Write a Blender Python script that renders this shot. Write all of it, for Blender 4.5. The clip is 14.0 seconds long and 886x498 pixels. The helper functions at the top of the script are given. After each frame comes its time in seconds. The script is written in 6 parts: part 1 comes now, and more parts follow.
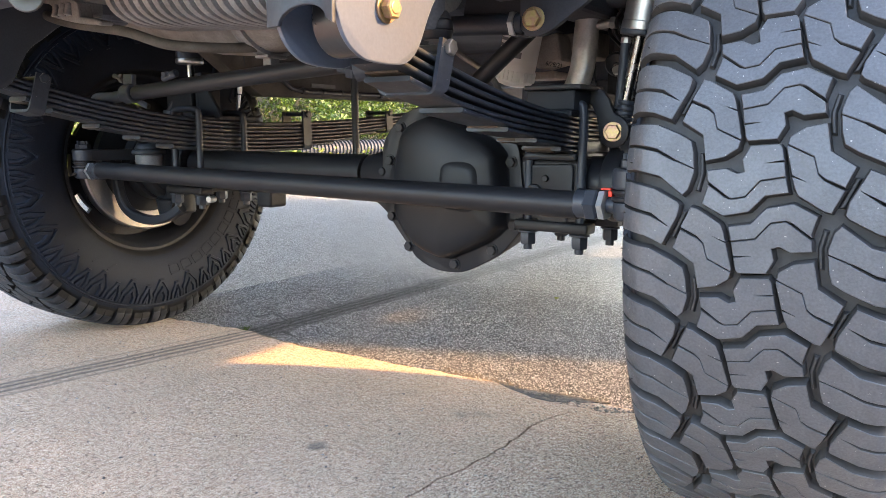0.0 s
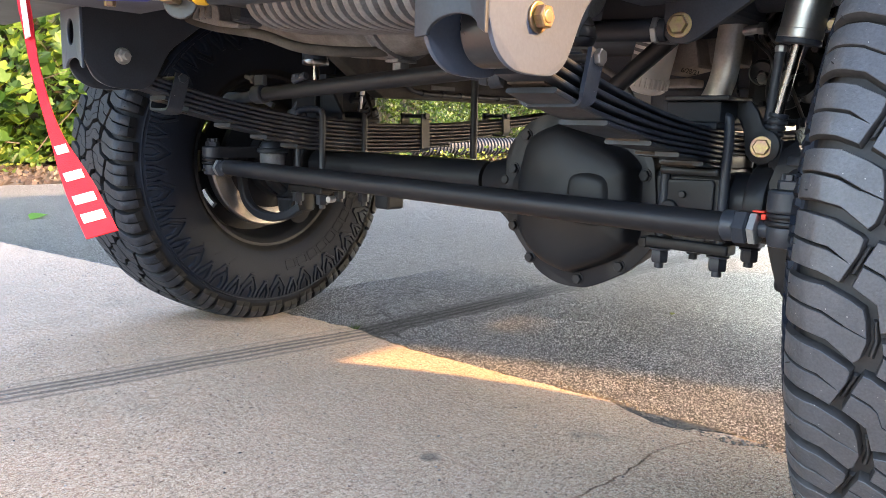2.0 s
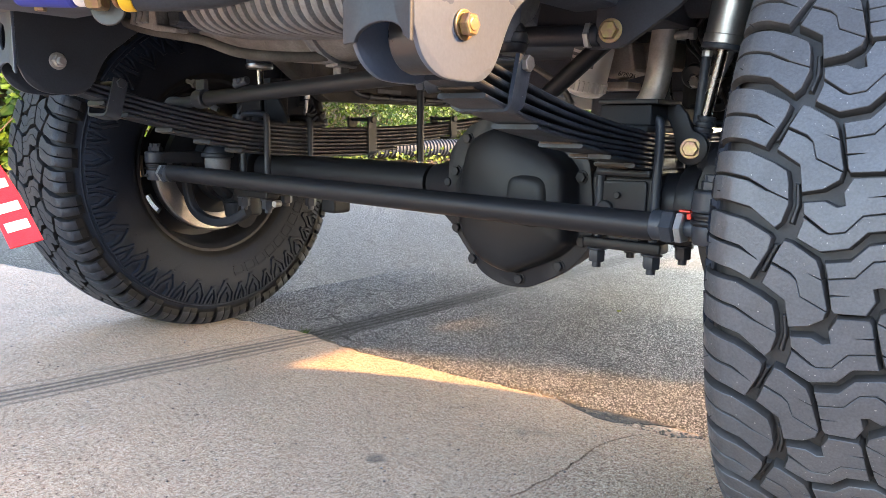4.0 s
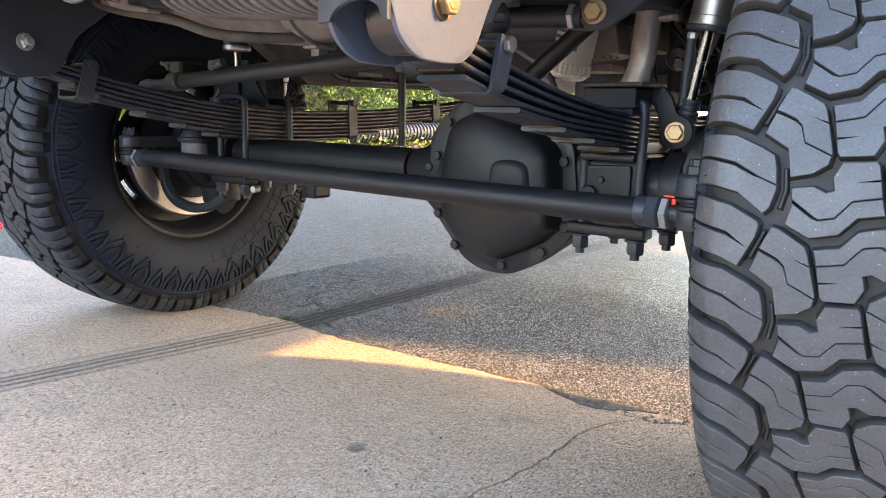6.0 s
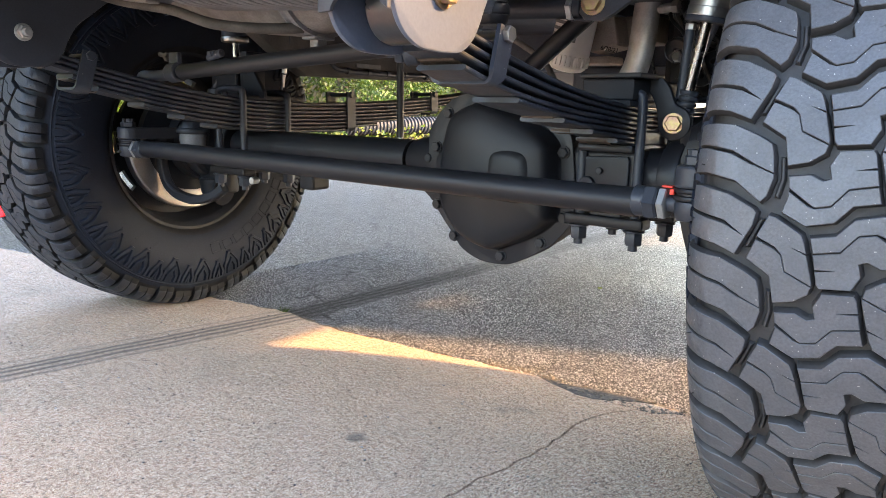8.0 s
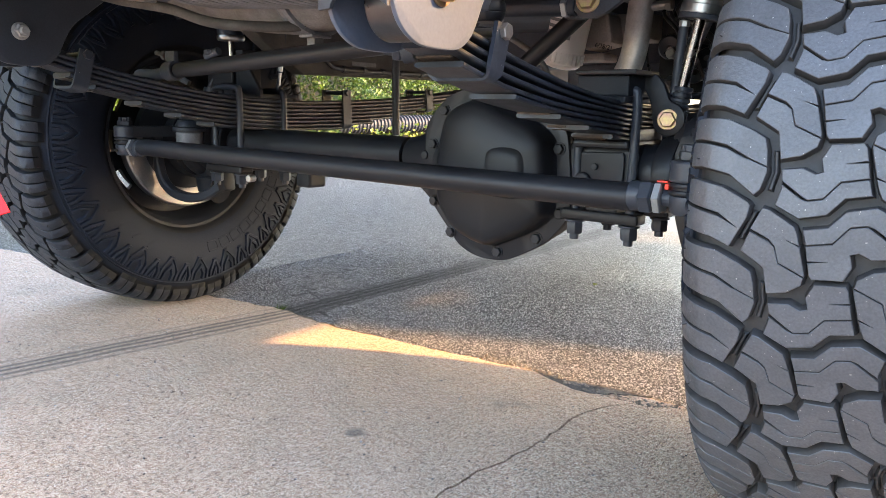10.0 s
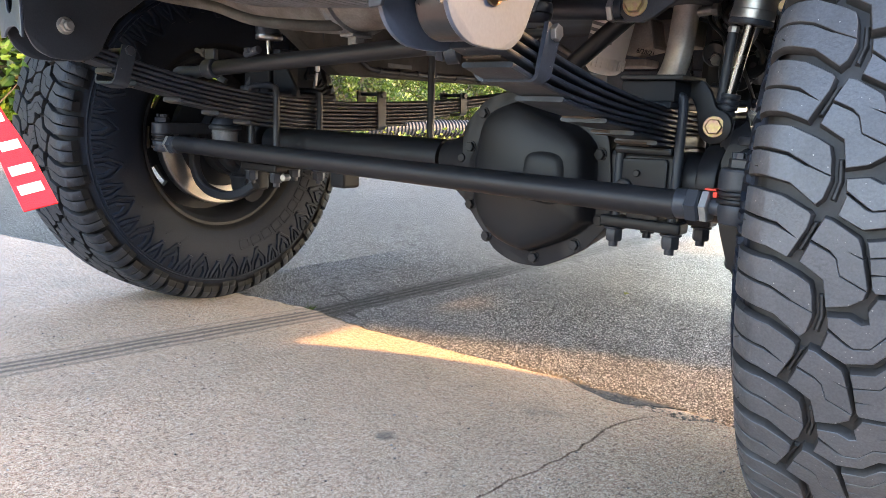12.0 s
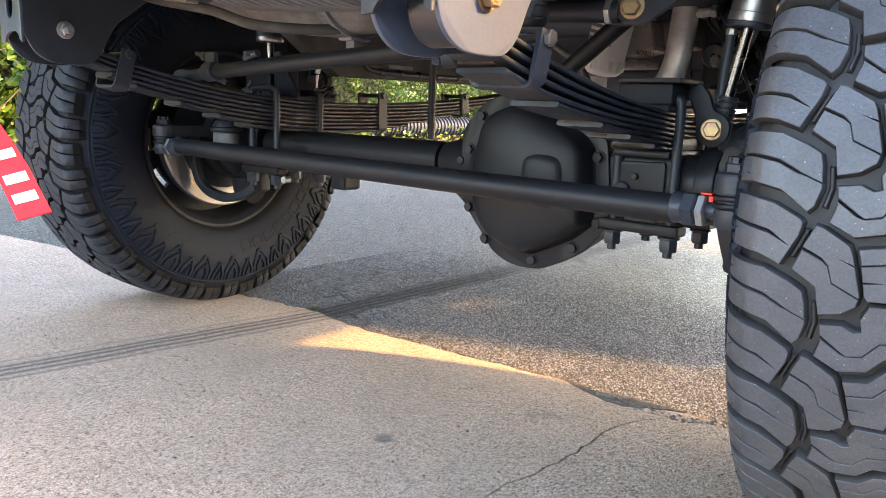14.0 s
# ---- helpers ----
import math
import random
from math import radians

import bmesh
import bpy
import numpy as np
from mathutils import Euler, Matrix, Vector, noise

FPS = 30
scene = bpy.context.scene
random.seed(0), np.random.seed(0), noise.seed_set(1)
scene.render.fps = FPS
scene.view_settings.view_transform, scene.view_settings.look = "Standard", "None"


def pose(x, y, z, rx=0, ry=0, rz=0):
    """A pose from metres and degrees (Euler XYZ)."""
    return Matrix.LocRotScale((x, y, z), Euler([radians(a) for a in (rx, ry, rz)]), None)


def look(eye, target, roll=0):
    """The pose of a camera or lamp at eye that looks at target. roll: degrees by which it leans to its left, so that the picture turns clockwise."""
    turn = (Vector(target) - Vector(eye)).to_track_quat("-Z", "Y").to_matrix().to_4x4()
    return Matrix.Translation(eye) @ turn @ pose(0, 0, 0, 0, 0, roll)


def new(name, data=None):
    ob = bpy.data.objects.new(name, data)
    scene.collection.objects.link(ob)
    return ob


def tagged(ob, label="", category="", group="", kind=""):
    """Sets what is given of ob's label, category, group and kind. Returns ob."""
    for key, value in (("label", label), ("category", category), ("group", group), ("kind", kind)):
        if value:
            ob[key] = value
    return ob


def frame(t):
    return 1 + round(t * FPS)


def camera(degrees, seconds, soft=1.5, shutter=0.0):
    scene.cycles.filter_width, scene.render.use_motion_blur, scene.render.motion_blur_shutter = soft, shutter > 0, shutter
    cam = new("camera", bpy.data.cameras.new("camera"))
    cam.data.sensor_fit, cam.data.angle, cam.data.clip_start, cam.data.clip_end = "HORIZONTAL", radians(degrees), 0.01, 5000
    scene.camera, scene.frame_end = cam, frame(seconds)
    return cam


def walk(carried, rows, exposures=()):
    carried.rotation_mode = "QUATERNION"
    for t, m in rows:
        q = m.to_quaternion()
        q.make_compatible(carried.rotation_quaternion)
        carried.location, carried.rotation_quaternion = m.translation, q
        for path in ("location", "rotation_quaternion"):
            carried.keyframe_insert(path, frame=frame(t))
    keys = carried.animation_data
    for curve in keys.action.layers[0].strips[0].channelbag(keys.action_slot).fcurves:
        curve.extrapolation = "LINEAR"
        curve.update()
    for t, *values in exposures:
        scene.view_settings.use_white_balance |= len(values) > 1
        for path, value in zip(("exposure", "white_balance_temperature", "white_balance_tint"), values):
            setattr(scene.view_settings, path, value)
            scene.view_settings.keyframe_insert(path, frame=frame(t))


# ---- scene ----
cam = camera(62.5, 14.0, 0.65)
PATH = [
    (0, (1.122, -1.246, 0.571), (-0.031, 0.357, 0.253), 0.3),
    (0.5, (1.122, -1.241, 0.571), (-0.049, 0.347, 0.242), 0.5),
    (1, (1.114, -1.232, 0.571), (-0.089, 0.332, 0.24), 0.9),
    (1.5, (1.09, -1.226, 0.571), (-0.159, 0.297, 0.227), 1.4),
    (2, (1.059, -1.246, 0.588), (-0.296, 0.188, 0.26), 1.7),
    (2.5, (1.073, -1.248, 0.598), (-0.3, 0.174, 0.293), 1.6),
    (3, (1.078, -1.24, 0.589), (-0.265, 0.209, 0.28), 1.3),
    (3.5, (1.078, -1.24, 0.576), (-0.228, 0.242, 0.263), 1.2),
    (4, (1.091, -1.236, 0.593), (-0.181, 0.273, 0.272), 1.3),
    (6.5, (1.078, -1.214, 0.592), (-0.155, 0.318, 0.227), 1.3),
    (7, (1.084, -1.218, 0.593), (-0.151, 0.312, 0.228), 1.3),
    (7.5, (1.081, -1.219, 0.59), (-0.149, 0.313, 0.217), 1.4),
    (10, (1.084, -1.234, 0.585), (-0.128, 0.31, 0.203), 1.2),
    (10.5, (1.088, -1.231, 0.588), (-0.126, 0.313, 0.211), 1.6),
    (11, (1.081, -1.231, 0.583), (-0.142, 0.308, 0.213), 2.0),
    (11.5, (1.07, -1.24, 0.577), (-0.172, 0.283, 0.206), 2.3),
    (12, (1.057, -1.238, 0.579), (-0.206, 0.268, 0.208), 2.4),
    (12.5, (1.058, -1.233, 0.583), (-0.218, 0.263, 0.213), 2.3),
    (13, (1.062, -1.236, 0.581), (-0.216, 0.259, 0.219), 2.2),
    (13.5, (1.067, -1.233, 0.586), (-0.21, 0.262, 0.217), 2.2),
    (14, (1.067, -1.229, 0.589), (-0.207, 0.265, 0.212), 2.2),
]
walk(cam, [(t, look(eye, target, roll)) for t, eye, target, roll in PATH], [(0, 3.98, 7150, 14), (1.2, 3.96, 7150, 14), (2.4, 3.76, 7150, 14), (4, 3.9, 7150, 14), (6.5, 3.95, 7150, 14), (11, 3.93, 7150, 14), (12.5, 3.87, 7150, 14), (14, 3.89, 7150, 14)])

# ---- world, sun and exposure ----
SUN_AZ, SUN_EL = radians(26), radians(26)
SUN_DIR = Vector((math.cos(SUN_EL) * math.cos(SUN_AZ), math.cos(SUN_EL) * math.sin(SUN_AZ), math.sin(SUN_EL)))
world = bpy.data.worlds.new("world")
scene.world = world
world.use_nodes = True
sky = world.node_tree.nodes.new("ShaderNodeTexSky")
sky.sky_type, sky.sun_disc = "NISHITA", False
sky.sun_elevation, sky.sun_rotation = SUN_EL, radians(90) - SUN_AZ
sky.dust_density = 1.5
world.node_tree.links.new(sky.outputs[0], world.node_tree.nodes["Background"].inputs[0])
world.node_tree.nodes["Background"].inputs[1].default_value = 0.15
sun_data = bpy.data.lights.new("sun", "SUN")
sun_data.energy, sun_data.angle, sun_data.color = 1.32, radians(1.3), (1.0, 0.56, 0.2)
sun = new("sun", sun_data)
sun.matrix_world = look(SUN_DIR * 20, (0, 0, 0))


# ---- materials ----
def material(name, color, rough=0.5, metal=0.0, vary=0.25, scale=30.0, fine=0.15, fine_scale=250.0, bump=0.1, bump_scale=200.0,
             other=None, spots=0.0, coat=0.0, spec=0.5):
    """Base colour with large and fine variation, uneven gloss and fine relief, in world size."""
    m = bpy.data.materials.new(name)
    m.use_nodes = True
    nt = m.node_tree
    b = nt.nodes["Principled BSDF"]
    tc = nt.nodes.new("ShaderNodeTexCoord")

    def noise_tex(s, detail=6.0):
        n = nt.nodes.new("ShaderNodeTexNoise")
        n.inputs["Scale"].default_value, n.inputs["Detail"].default_value = s, detail
        nt.links.new(tc.outputs["Object"], n.inputs["Vector"])
        return n

    def mix(kind, fac, a, bb):
        x = nt.nodes.new("ShaderNodeMix")
        x.data_type, x.blend_type = "RGBA", kind
        for sock, v in ((x.inputs[0], fac), (x.inputs[6], a), (x.inputs[7], bb)):
            if hasattr(v, "is_linked"):
                nt.links.new(v, sock)
            else:
                sock.default_value = v
        return x.outputs[2]

    def ramp(src, stops):
        r = nt.nodes.new("ShaderNodeValToRGB")
        while len(r.color_ramp.elements) < len(stops):
            r.color_ramp.elements.new(0.5)
        for e, (p, c) in zip(r.color_ramp.elements, stops):
            e.position, e.color = p, (c, c, c, 1)
        nt.links.new(src, r.inputs[0])
        return r.outputs[0]

    col = (*color, 1)
    alt = (*(other or [c * 0.45 for c in color]), 1)
    big = noise_tex(scale)
    small = noise_tex(fine_scale, 3.0)
    out = mix("MIX", ramp(big.outputs[0], ((0.35, 0.0), (0.7, vary * 2 if vary < 0.5 else 1.0))), col, alt)
    out = mix("OVERLAY", fine, out, small.outputs[0])
    if spots:
        sp = noise_tex(fine_scale * 0.75, 2.0)
        out = mix("MIX", ramp(sp.outputs[0], ((0.72, 0.0), (0.75, spots))), out, (0.45, 0.42, 0.38, 1))
    nt.links.new(out, b.inputs["Base Color"])
    mr = nt.nodes.new("ShaderNodeMapRange")
    mr.inputs["To Min"].default_value, mr.inputs["To Max"].default_value = max(rough - 0.12, 0.03), min(rough + 0.14, 1)
    nt.links.new(big.outputs[0], mr.inputs["Value"])
    nt.links.new(mr.outputs[0], b.inputs["Roughness"])
    b.inputs["Metallic"].default_value = metal
    b.inputs["Coat Weight"].default_value = coat
    b.inputs["Specular IOR Level"].default_value = spec
    if bump:
        bn = noise_tex(bump_scale, 4.0)
        bp = nt.nodes.new("ShaderNodeBump")
        bp.inputs["Strength"].default_value, bp.inputs["Distance"].default_value = bump, 0.002
        nt.links.new(bn.outputs[0], bp.inputs["Height"])
        nt.links.new(bp.outputs[0], b.inputs["Normal"])
    return m


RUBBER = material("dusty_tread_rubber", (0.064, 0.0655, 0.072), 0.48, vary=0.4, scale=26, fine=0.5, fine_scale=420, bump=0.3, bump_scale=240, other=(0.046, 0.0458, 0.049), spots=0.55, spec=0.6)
# far tyre's tread and grooves: weaker light there is put into darker colours
RUBBER_FAR_SHADED = material("far_tread_rubber_shaded", (0.0148, 0.018, 0.025), 0.55, vary=0.4, scale=24, fine=0.4, fine_scale=420, bump=0.3, bump_scale=240, other=(0.0105, 0.0125, 0.0168), spots=0.2, spec=0.38)
GROOVE_FAR_SHADED = material("far_groove_rubber_shaded", (0.01, 0.0103, 0.0115), 0.6, vary=0.3, scale=40, fine=0.3, bump=0.1, spec=0.2)
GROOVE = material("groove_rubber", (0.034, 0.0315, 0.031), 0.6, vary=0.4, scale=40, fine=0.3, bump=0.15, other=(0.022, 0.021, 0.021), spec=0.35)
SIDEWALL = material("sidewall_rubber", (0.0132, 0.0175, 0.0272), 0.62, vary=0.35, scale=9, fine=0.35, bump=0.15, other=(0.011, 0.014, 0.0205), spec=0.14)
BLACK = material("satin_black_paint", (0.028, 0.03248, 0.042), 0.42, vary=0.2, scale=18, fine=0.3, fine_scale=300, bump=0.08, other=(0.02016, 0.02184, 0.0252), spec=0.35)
MATTE = material("matte_black_coating", (0.0092, 0.0096, 0.0125), 0.44, vary=0.45, scale=14, fine=0.4, fine_scale=500, bump=0.1, bump_scale=700, other=(0.0125, 0.0126, 0.014), spec=0.29)
SPRING = material("spring_steel_black", (0.0294, 0.03528, 0.0469), 0.4, vary=0.35, scale=25, fine=0.3, bump=0.12, other=(0.021, 0.02408, 0.0301), spots=0.7, spec=0.3)
FRAME = material("frame_black", (0.088, 0.1, 0.128), 0.6, vary=0.4, scale=8, fine=0.35, bump=0.2, other=(0.05, 0.054, 0.062), spec=0.3)
DUSTY = material("dusty_brown_steel", (0.066, 0.06, 0.054), 0.75, vary=0.45, scale=16, fine=0.4, bump=0.3, other=(0.03, 0.0275, 0.025))
# hanger black made paler: light and reflection on its brighter plates are in the colour
HANGER_LIT = material("hanger_black_lit", (0.07, 0.086, 0.12), 0.3, vary=0.2, scale=10, fine=0.2, bump=0.05, other=(0.063, 0.075, 0.1), spec=0.5)
CHROME = material("chrome", (0.4, 0.385, 0.37), 0.26, 1.0, vary=0.1, scale=20, fine=0.05, bump=0.0)
GLOSS = material("glossy_black_plastic", (0.016, 0.018, 0.022), 0.3, vary=0.3, scale=40, fine=0.3, bump=0.1, other=(0.012, 0.0125, 0.014), spec=0.5)
STEEL = material("brushed_steel", (0.47, 0.455, 0.435), 0.35, 0.95, vary=0.25, scale=14, fine=0.15, bump=0.08)
DOWNPIPE = material("dull_bright_pipe", (0.62, 0.6, 0.58), 0.42, 0.55, vary=0.4, scale=22, fine=0.2, bump=0.05, other=(0.36, 0.33, 0.3))
ROTOR = material("rotor_steel", (0.28, 0.275, 0.27), 0.42, 0.9, vary=0.3, scale=10, fine=0.2, bump=0.1, other=(0.17, 0.162, 0.155))
ZINC = material("zinc_plating", (0.45, 0.45, 0.44), 0.36, 0.75, vary=0.2, scale=60, fine=0.15, bump=0.05)
GOLD = material("yellow_zinc_plating", (0.33, 0.26, 0.115), 0.36, 0.85, vary=0.6, scale=120, fine=0.3, bump=0.08, other=(0.33, 0.18, 0.15))
ALUM = material("grey_cast_aluminium", (0.195, 0.2, 0.21), 0.6, 0.15, vary=0.4, scale=14, fine=0.35, bump=0.25, other=(0.115, 0.108, 0.1))
TAN = material("stained_tan_alloy", (0.195, 0.19, 0.183), 0.62, 0.1, vary=0.45, scale=18, fine=0.4, bump=0.25, other=(0.09, 0.079, 0.068))
WHITE = material("white_painted_can", (0.84, 0.83, 0.81), 0.4, vary=0.1, scale=30, fine=0.1, bump=0.04, other=(0.5, 0.47, 0.43))
RUST = material("rusty_steel_edge", (0.085, 0.062, 0.048), 0.85, vary=0.5, scale=60, fine=0.5, bump=0.4, other=(0.04, 0.034, 0.03), spec=0.2)
CRUMB = material("crumbled_asphalt", (0.12, 0.108, 0.095), 0.9, vary=0.5, scale=60, fine=0.7, fine_scale=260, bump=0.9, bump_scale=160, other=(0.26, 0.22, 0.18))
TAR = material("dark_asphalt_lip", (0.055, 0.053, 0.052), 0.85, vary=0.6, scale=90, fine=0.8, fine_scale=300, bump=1.0, bump_scale=180, other=(0.15, 0.138, 0.125), spec=0.3)
DIRT = material("pale_brown_dirt", (0.11, 0.092, 0.074), 0.95, vary=0.6, scale=50, fine=0.7, fine_scale=220, bump=0.9, bump_scale=180, other=(0.2, 0.165, 0.13), spec=0.2)
RED = material("red_webbing", (0.6, 0.006, 0.018), 0.8, vary=0.12, scale=40, fine=0.25, fine_scale=600, bump=0.5, bump_scale=700, other=(0.5, 0.006, 0.016))
STITCH = material("white_stitching", (0.8, 0.78, 0.76), 0.85, vary=0.08, scale=60, fine=0.15, bump=0.4, bump_scale=900, other=(0.68, 0.62, 0.6))
BLUE = material("blue_sleeve", (0.02, 0.035, 0.32), 0.5, vary=0.15, scale=30, fine=0.15, bump=0.1, other=(0.02, 0.03, 0.2))
YELLOW = material("yellow_plastic", (0.75, 0.45, 0.02), 0.45, vary=0.1, scale=40, fine=0.1, bump=0.05, other=(0.6, 0.33, 0.02))
PLATE = material("bumper_grey_paint", (0.05, 0.05, 0.046), 0.4, vary=0.2, scale=10, fine=0.15, bump=0.06, other=(0.035, 0.035, 0.033))
RIM = material("rim_black", (0.01958, 0.02133, 0.02565), 0.5, vary=0.2, scale=12, fine=0.2, bump=0.05, other=(0.01688, 0.01782, 0.01958), spec=0.12)
PIPE = material("grey_corrugated_plastic", (0.027, 0.031, 0.04), 0.55, vary=0.3, scale=6, fine=0.15, bump=0.05, other=(0.019, 0.022, 0.027), spec=0.2)
CAST = material("pale_cast_alloy", (0.42, 0.37, 0.335), 0.6, 0.1, vary=0.3, scale=20, fine=0.3, bump=0.2, other=(0.26, 0.22, 0.19))
SOIL = material("leaf_litter_soil", (0.075, 0.054, 0.038), 0.95, vary=0.49, scale=5, fine=0.7, fine_scale=40, bump=0.9, bump_scale=50, other=(0.08, 0.055, 0.035))
# near-black that stands for shade in the gaps between the shrubs' leaves
SHADE = material("leaf_gap_shade", (0.03, 0.026, 0.016), 0.95, vary=0.4, scale=6, fine=0.5, bump=0.5, other=(0.015, 0.02, 0.008))
BARK = material("twig_bark", (0.09, 0.062, 0.043), 0.9, vary=0.3, scale=20, fine=0.4, bump=0.4)
ZIPTIE = material("red_paint_mark", (0.75, 0.04, 0.015), 0.5, vary=0.1, scale=60, fine=0.1, bump=0.0)
BODY = material("truck_body_paint", (0.03, 0.03, 0.032), 0.35, vary=0.15, scale=4, fine=0.1, bump=0.02)
# pale siding of the two unseen walls added to block the sun
BLOCKER_WALL = material("blocker_wall_siding", (0.45, 0.43, 0.4), 0.8, vary=0.2, scale=3, fine=0.2, bump=0.2)


def foliage(name, c1, c2, c3):
    m = bpy.data.materials.new(name)
    m.use_nodes = True
    nt = m.node_tree
    b = nt.nodes["Principled BSDF"]
    g = nt.nodes.new("ShaderNodeNewGeometry")
    r = nt.nodes.new("ShaderNodeValToRGB")
    r.color_ramp.elements.new(0.5)
    for e, p, c in zip(r.color_ramp.elements, (0.0, 0.55, 1.0), (c1, c2, c3)):
        e.position, e.color = p, (*c, 1)
    nt.links.new(g.outputs["Random Per Island"], r.inputs[0])
    nt.links.new(r.outputs[0], b.inputs["Base Color"])
    b.inputs["Roughness"].default_value = 0.5
    t = nt.nodes.new("ShaderNodeBsdfTranslucent")
    nt.links.new(r.outputs[0], t.inputs[0])
    mx = nt.nodes.new("ShaderNodeMixShader")
    mx.inputs[0].default_value = 0.45
    nt.links.new(b.outputs[0], mx.inputs[1])
    nt.links.new(t.outputs[0], mx.inputs[2])
    nt.links.new(mx.outputs[0], nt.nodes["Material Output"].inputs[0])
    return m


LEAF = foliage("green_leaves", (0.014, 0.042, 0.006), (0.058, 0.12, 0.012), (0.17, 0.24, 0.025))
LEAF_YELLOW = foliage("yellow_leaves", (0.07, 0.11, 0.012), (0.17, 0.19, 0.018), (0.05, 0.11, 0.014))
LEAF_SUN = foliage("sunny_leaves", (0.009, 0.03, 0.003), (0.035, 0.078, 0.008), (0.095, 0.15, 0.016))
LEAF_FRESH = foliage("fresh_leaf", (0.09, 0.22, 0.02), (0.1, 0.24, 0.025), (0.12, 0.26, 0.03))
LEAF_DRY = foliage("dry_leaves", (0.05, 0.03, 0.016), (0.11, 0.07, 0.04), (0.2, 0.14, 0.085))


def ground_material(name, kind):
    """Weathered concrete or worn asphalt with exposed chips; both carry the dark tyre marks."""
    m = bpy.data.materials.new(name)
    m.use_nodes = True
    nt = m.node_tree
    N, L = nt.nodes.new, nt.links.new
    b = nt.nodes["Principled BSDF"]
    tc = N("ShaderNodeTexCoord")

    def tex(s, detail=5.0, rough=0.55, vec=None):
        n = N("ShaderNodeTexNoise")
        n.inputs["Scale"].default_value, n.inputs["Detail"].default_value, n.inputs["Roughness"].default_value = s, detail, rough
        L(vec or tc.outputs["Object"], n.inputs["Vector"])
        return n.outputs[0]

    def ramp(src, stops):
        r = N("ShaderNodeValToRGB")
        while len(r.color_ramp.elements) < len(stops):
            r.color_ramp.elements.new(0.5)
        for e, (p, c) in zip(r.color_ramp.elements, stops):
            e.position, e.color = p, (*c, 1) if isinstance(c, tuple) else (c, c, c, 1)
        L(src, r.inputs[0])
        return r.outputs[0]

    def mix(fac, a, bb, kind="MIX"):
        x = N("ShaderNodeMix")
        x.data_type, x.blend_type = "RGBA", kind
        for sock, v in ((x.inputs[0], fac), (x.inputs[6], a), (x.inputs[7], bb)):
            if hasattr(v, "is_linked"):
                L(v, sock)
            else:
                sock.default_value = v if not isinstance(v, tuple) else (*v, 1)
        return x.outputs[2]

    def calc(op, a, bb=0.0):
        x = N("ShaderNodeMath")
        x.operation = op
        for sock, v in zip(x.inputs, (a, bb)):
            if hasattr(v, "is_linked"):
                L(v, sock)
            else:
                sock.default_value = v
        return x.outputs[0]

    sep = N("ShaderNodeSeparateXYZ")
    L(tc.outputs["Object"], sep.inputs[0])
    # tyre marks: four narrow stripes that run along the truck
    wob = calc("MULTIPLY", calc("SUBTRACT", tex(6.0, 3.0), 0.5), 0.018)
    if kind == "concrete":
        line = calc("ADD", calc("MULTIPLY", sep.outputs[1], 0.14), -0.515)
    else:
        line = calc("ADD", calc("MULTIPLY", sep.outputs[1], 0.01), -0.535)
    off = calc("ADD", calc("SUBTRACT", sep.outputs[0], line), wob)
    band = ramp(calc("ADD", calc("MULTIPLY", off, 2.9), 0.5),
                ((0.30, 0.0), (0.325, 0.55), (0.35, 0.1), (0.405, 0.1), (0.42, 0.9), (0.445, 0.9), (0.46, 0.25), (0.475, 0.25), (0.49, 1.0), (0.515, 1.0), (0.53, 0.2), (0.555, 0.2), (0.57, 0.95), (0.6, 0.95), (0.615, 0.15), (0.645, 0.15), (0.66, 0.7), (0.68, 0.7), (0.7, 0.0)))
    worn = ramp(tex(38.0, 6.0, 0.7), ((0.3, 0.5), (0.45, 1.0)))
    mark = calc("MULTIPLY", band, worn)
    if kind == "concrete":
        base = mix(ramp(tex(1.3, 6.0), ((0.35, 0.0), (0.7, 1.0))), (0.662, 0.472, 0.345), (0.602, 0.438, 0.325))
        base = mix(ramp(tex(9.0, 6.0, 0.65), ((0.4, 0.0), (0.75, 0.55))), base, (0.43, 0.335, 0.24))
        grain = tex(520.0, 3.0, 0.8)
        base = mix(0.78, base, ramp(grain, ((0.38, 0.08), (0.5, 0.5), (0.62, 0.92))), "OVERLAY")
        sand = N("ShaderNodeTexVoronoi")
        sand.inputs["Scale"].default_value = 400.0
        L(tc.outputs["Object"], sand.inputs["Vector"])
        cell = N("ShaderNodeSeparateColor")
        L(sand.outputs["Color"], cell.inputs[0])
        base = mix(0.62, base, ramp(cell.outputs[0], ((0.0, 0.1), (0.12, 0.2), (0.22, 0.46), (0.78, 0.54), (0.9, 0.84))), "OVERLAY")
        base = mix(0.3, base, ramp(tex(85.0, 4.0, 0.75), ((0.38, 0.15), (0.5, 0.5), (0.62, 0.82))), "OVERLAY")
        stretch = N("ShaderNodeMapping")
        stretch.inputs["Rotation"].default_value[2] = 0.15
        stretch.inputs["Scale"].default_value = (2.0, 1.0, 1.0)
        L(tc.outputs["Object"], stretch.inputs["Vector"])
        pits = ramp(tex(62.0, 2.0, 0.65, stretch.outputs[0]), ((0.30, 1.0), (0.34, 0.0)))
        base = mix(calc("MULTIPLY", pits, 0.9), base, (0.12, 0.1, 0.085))
        broom = N("ShaderNodeMapping")
        broom.inputs["Rotation"].default_value[2] = 0.1
        broom.inputs["Scale"].default_value = (2.7, 1.0, 1.0)
        L(tc.outputs["Object"], broom.inputs["Vector"])
        strokes = ramp(tex(98.0, 3.0, 0.62, broom.outputs[0]), ((0.36, 1.0), (0.43, 0.0)))
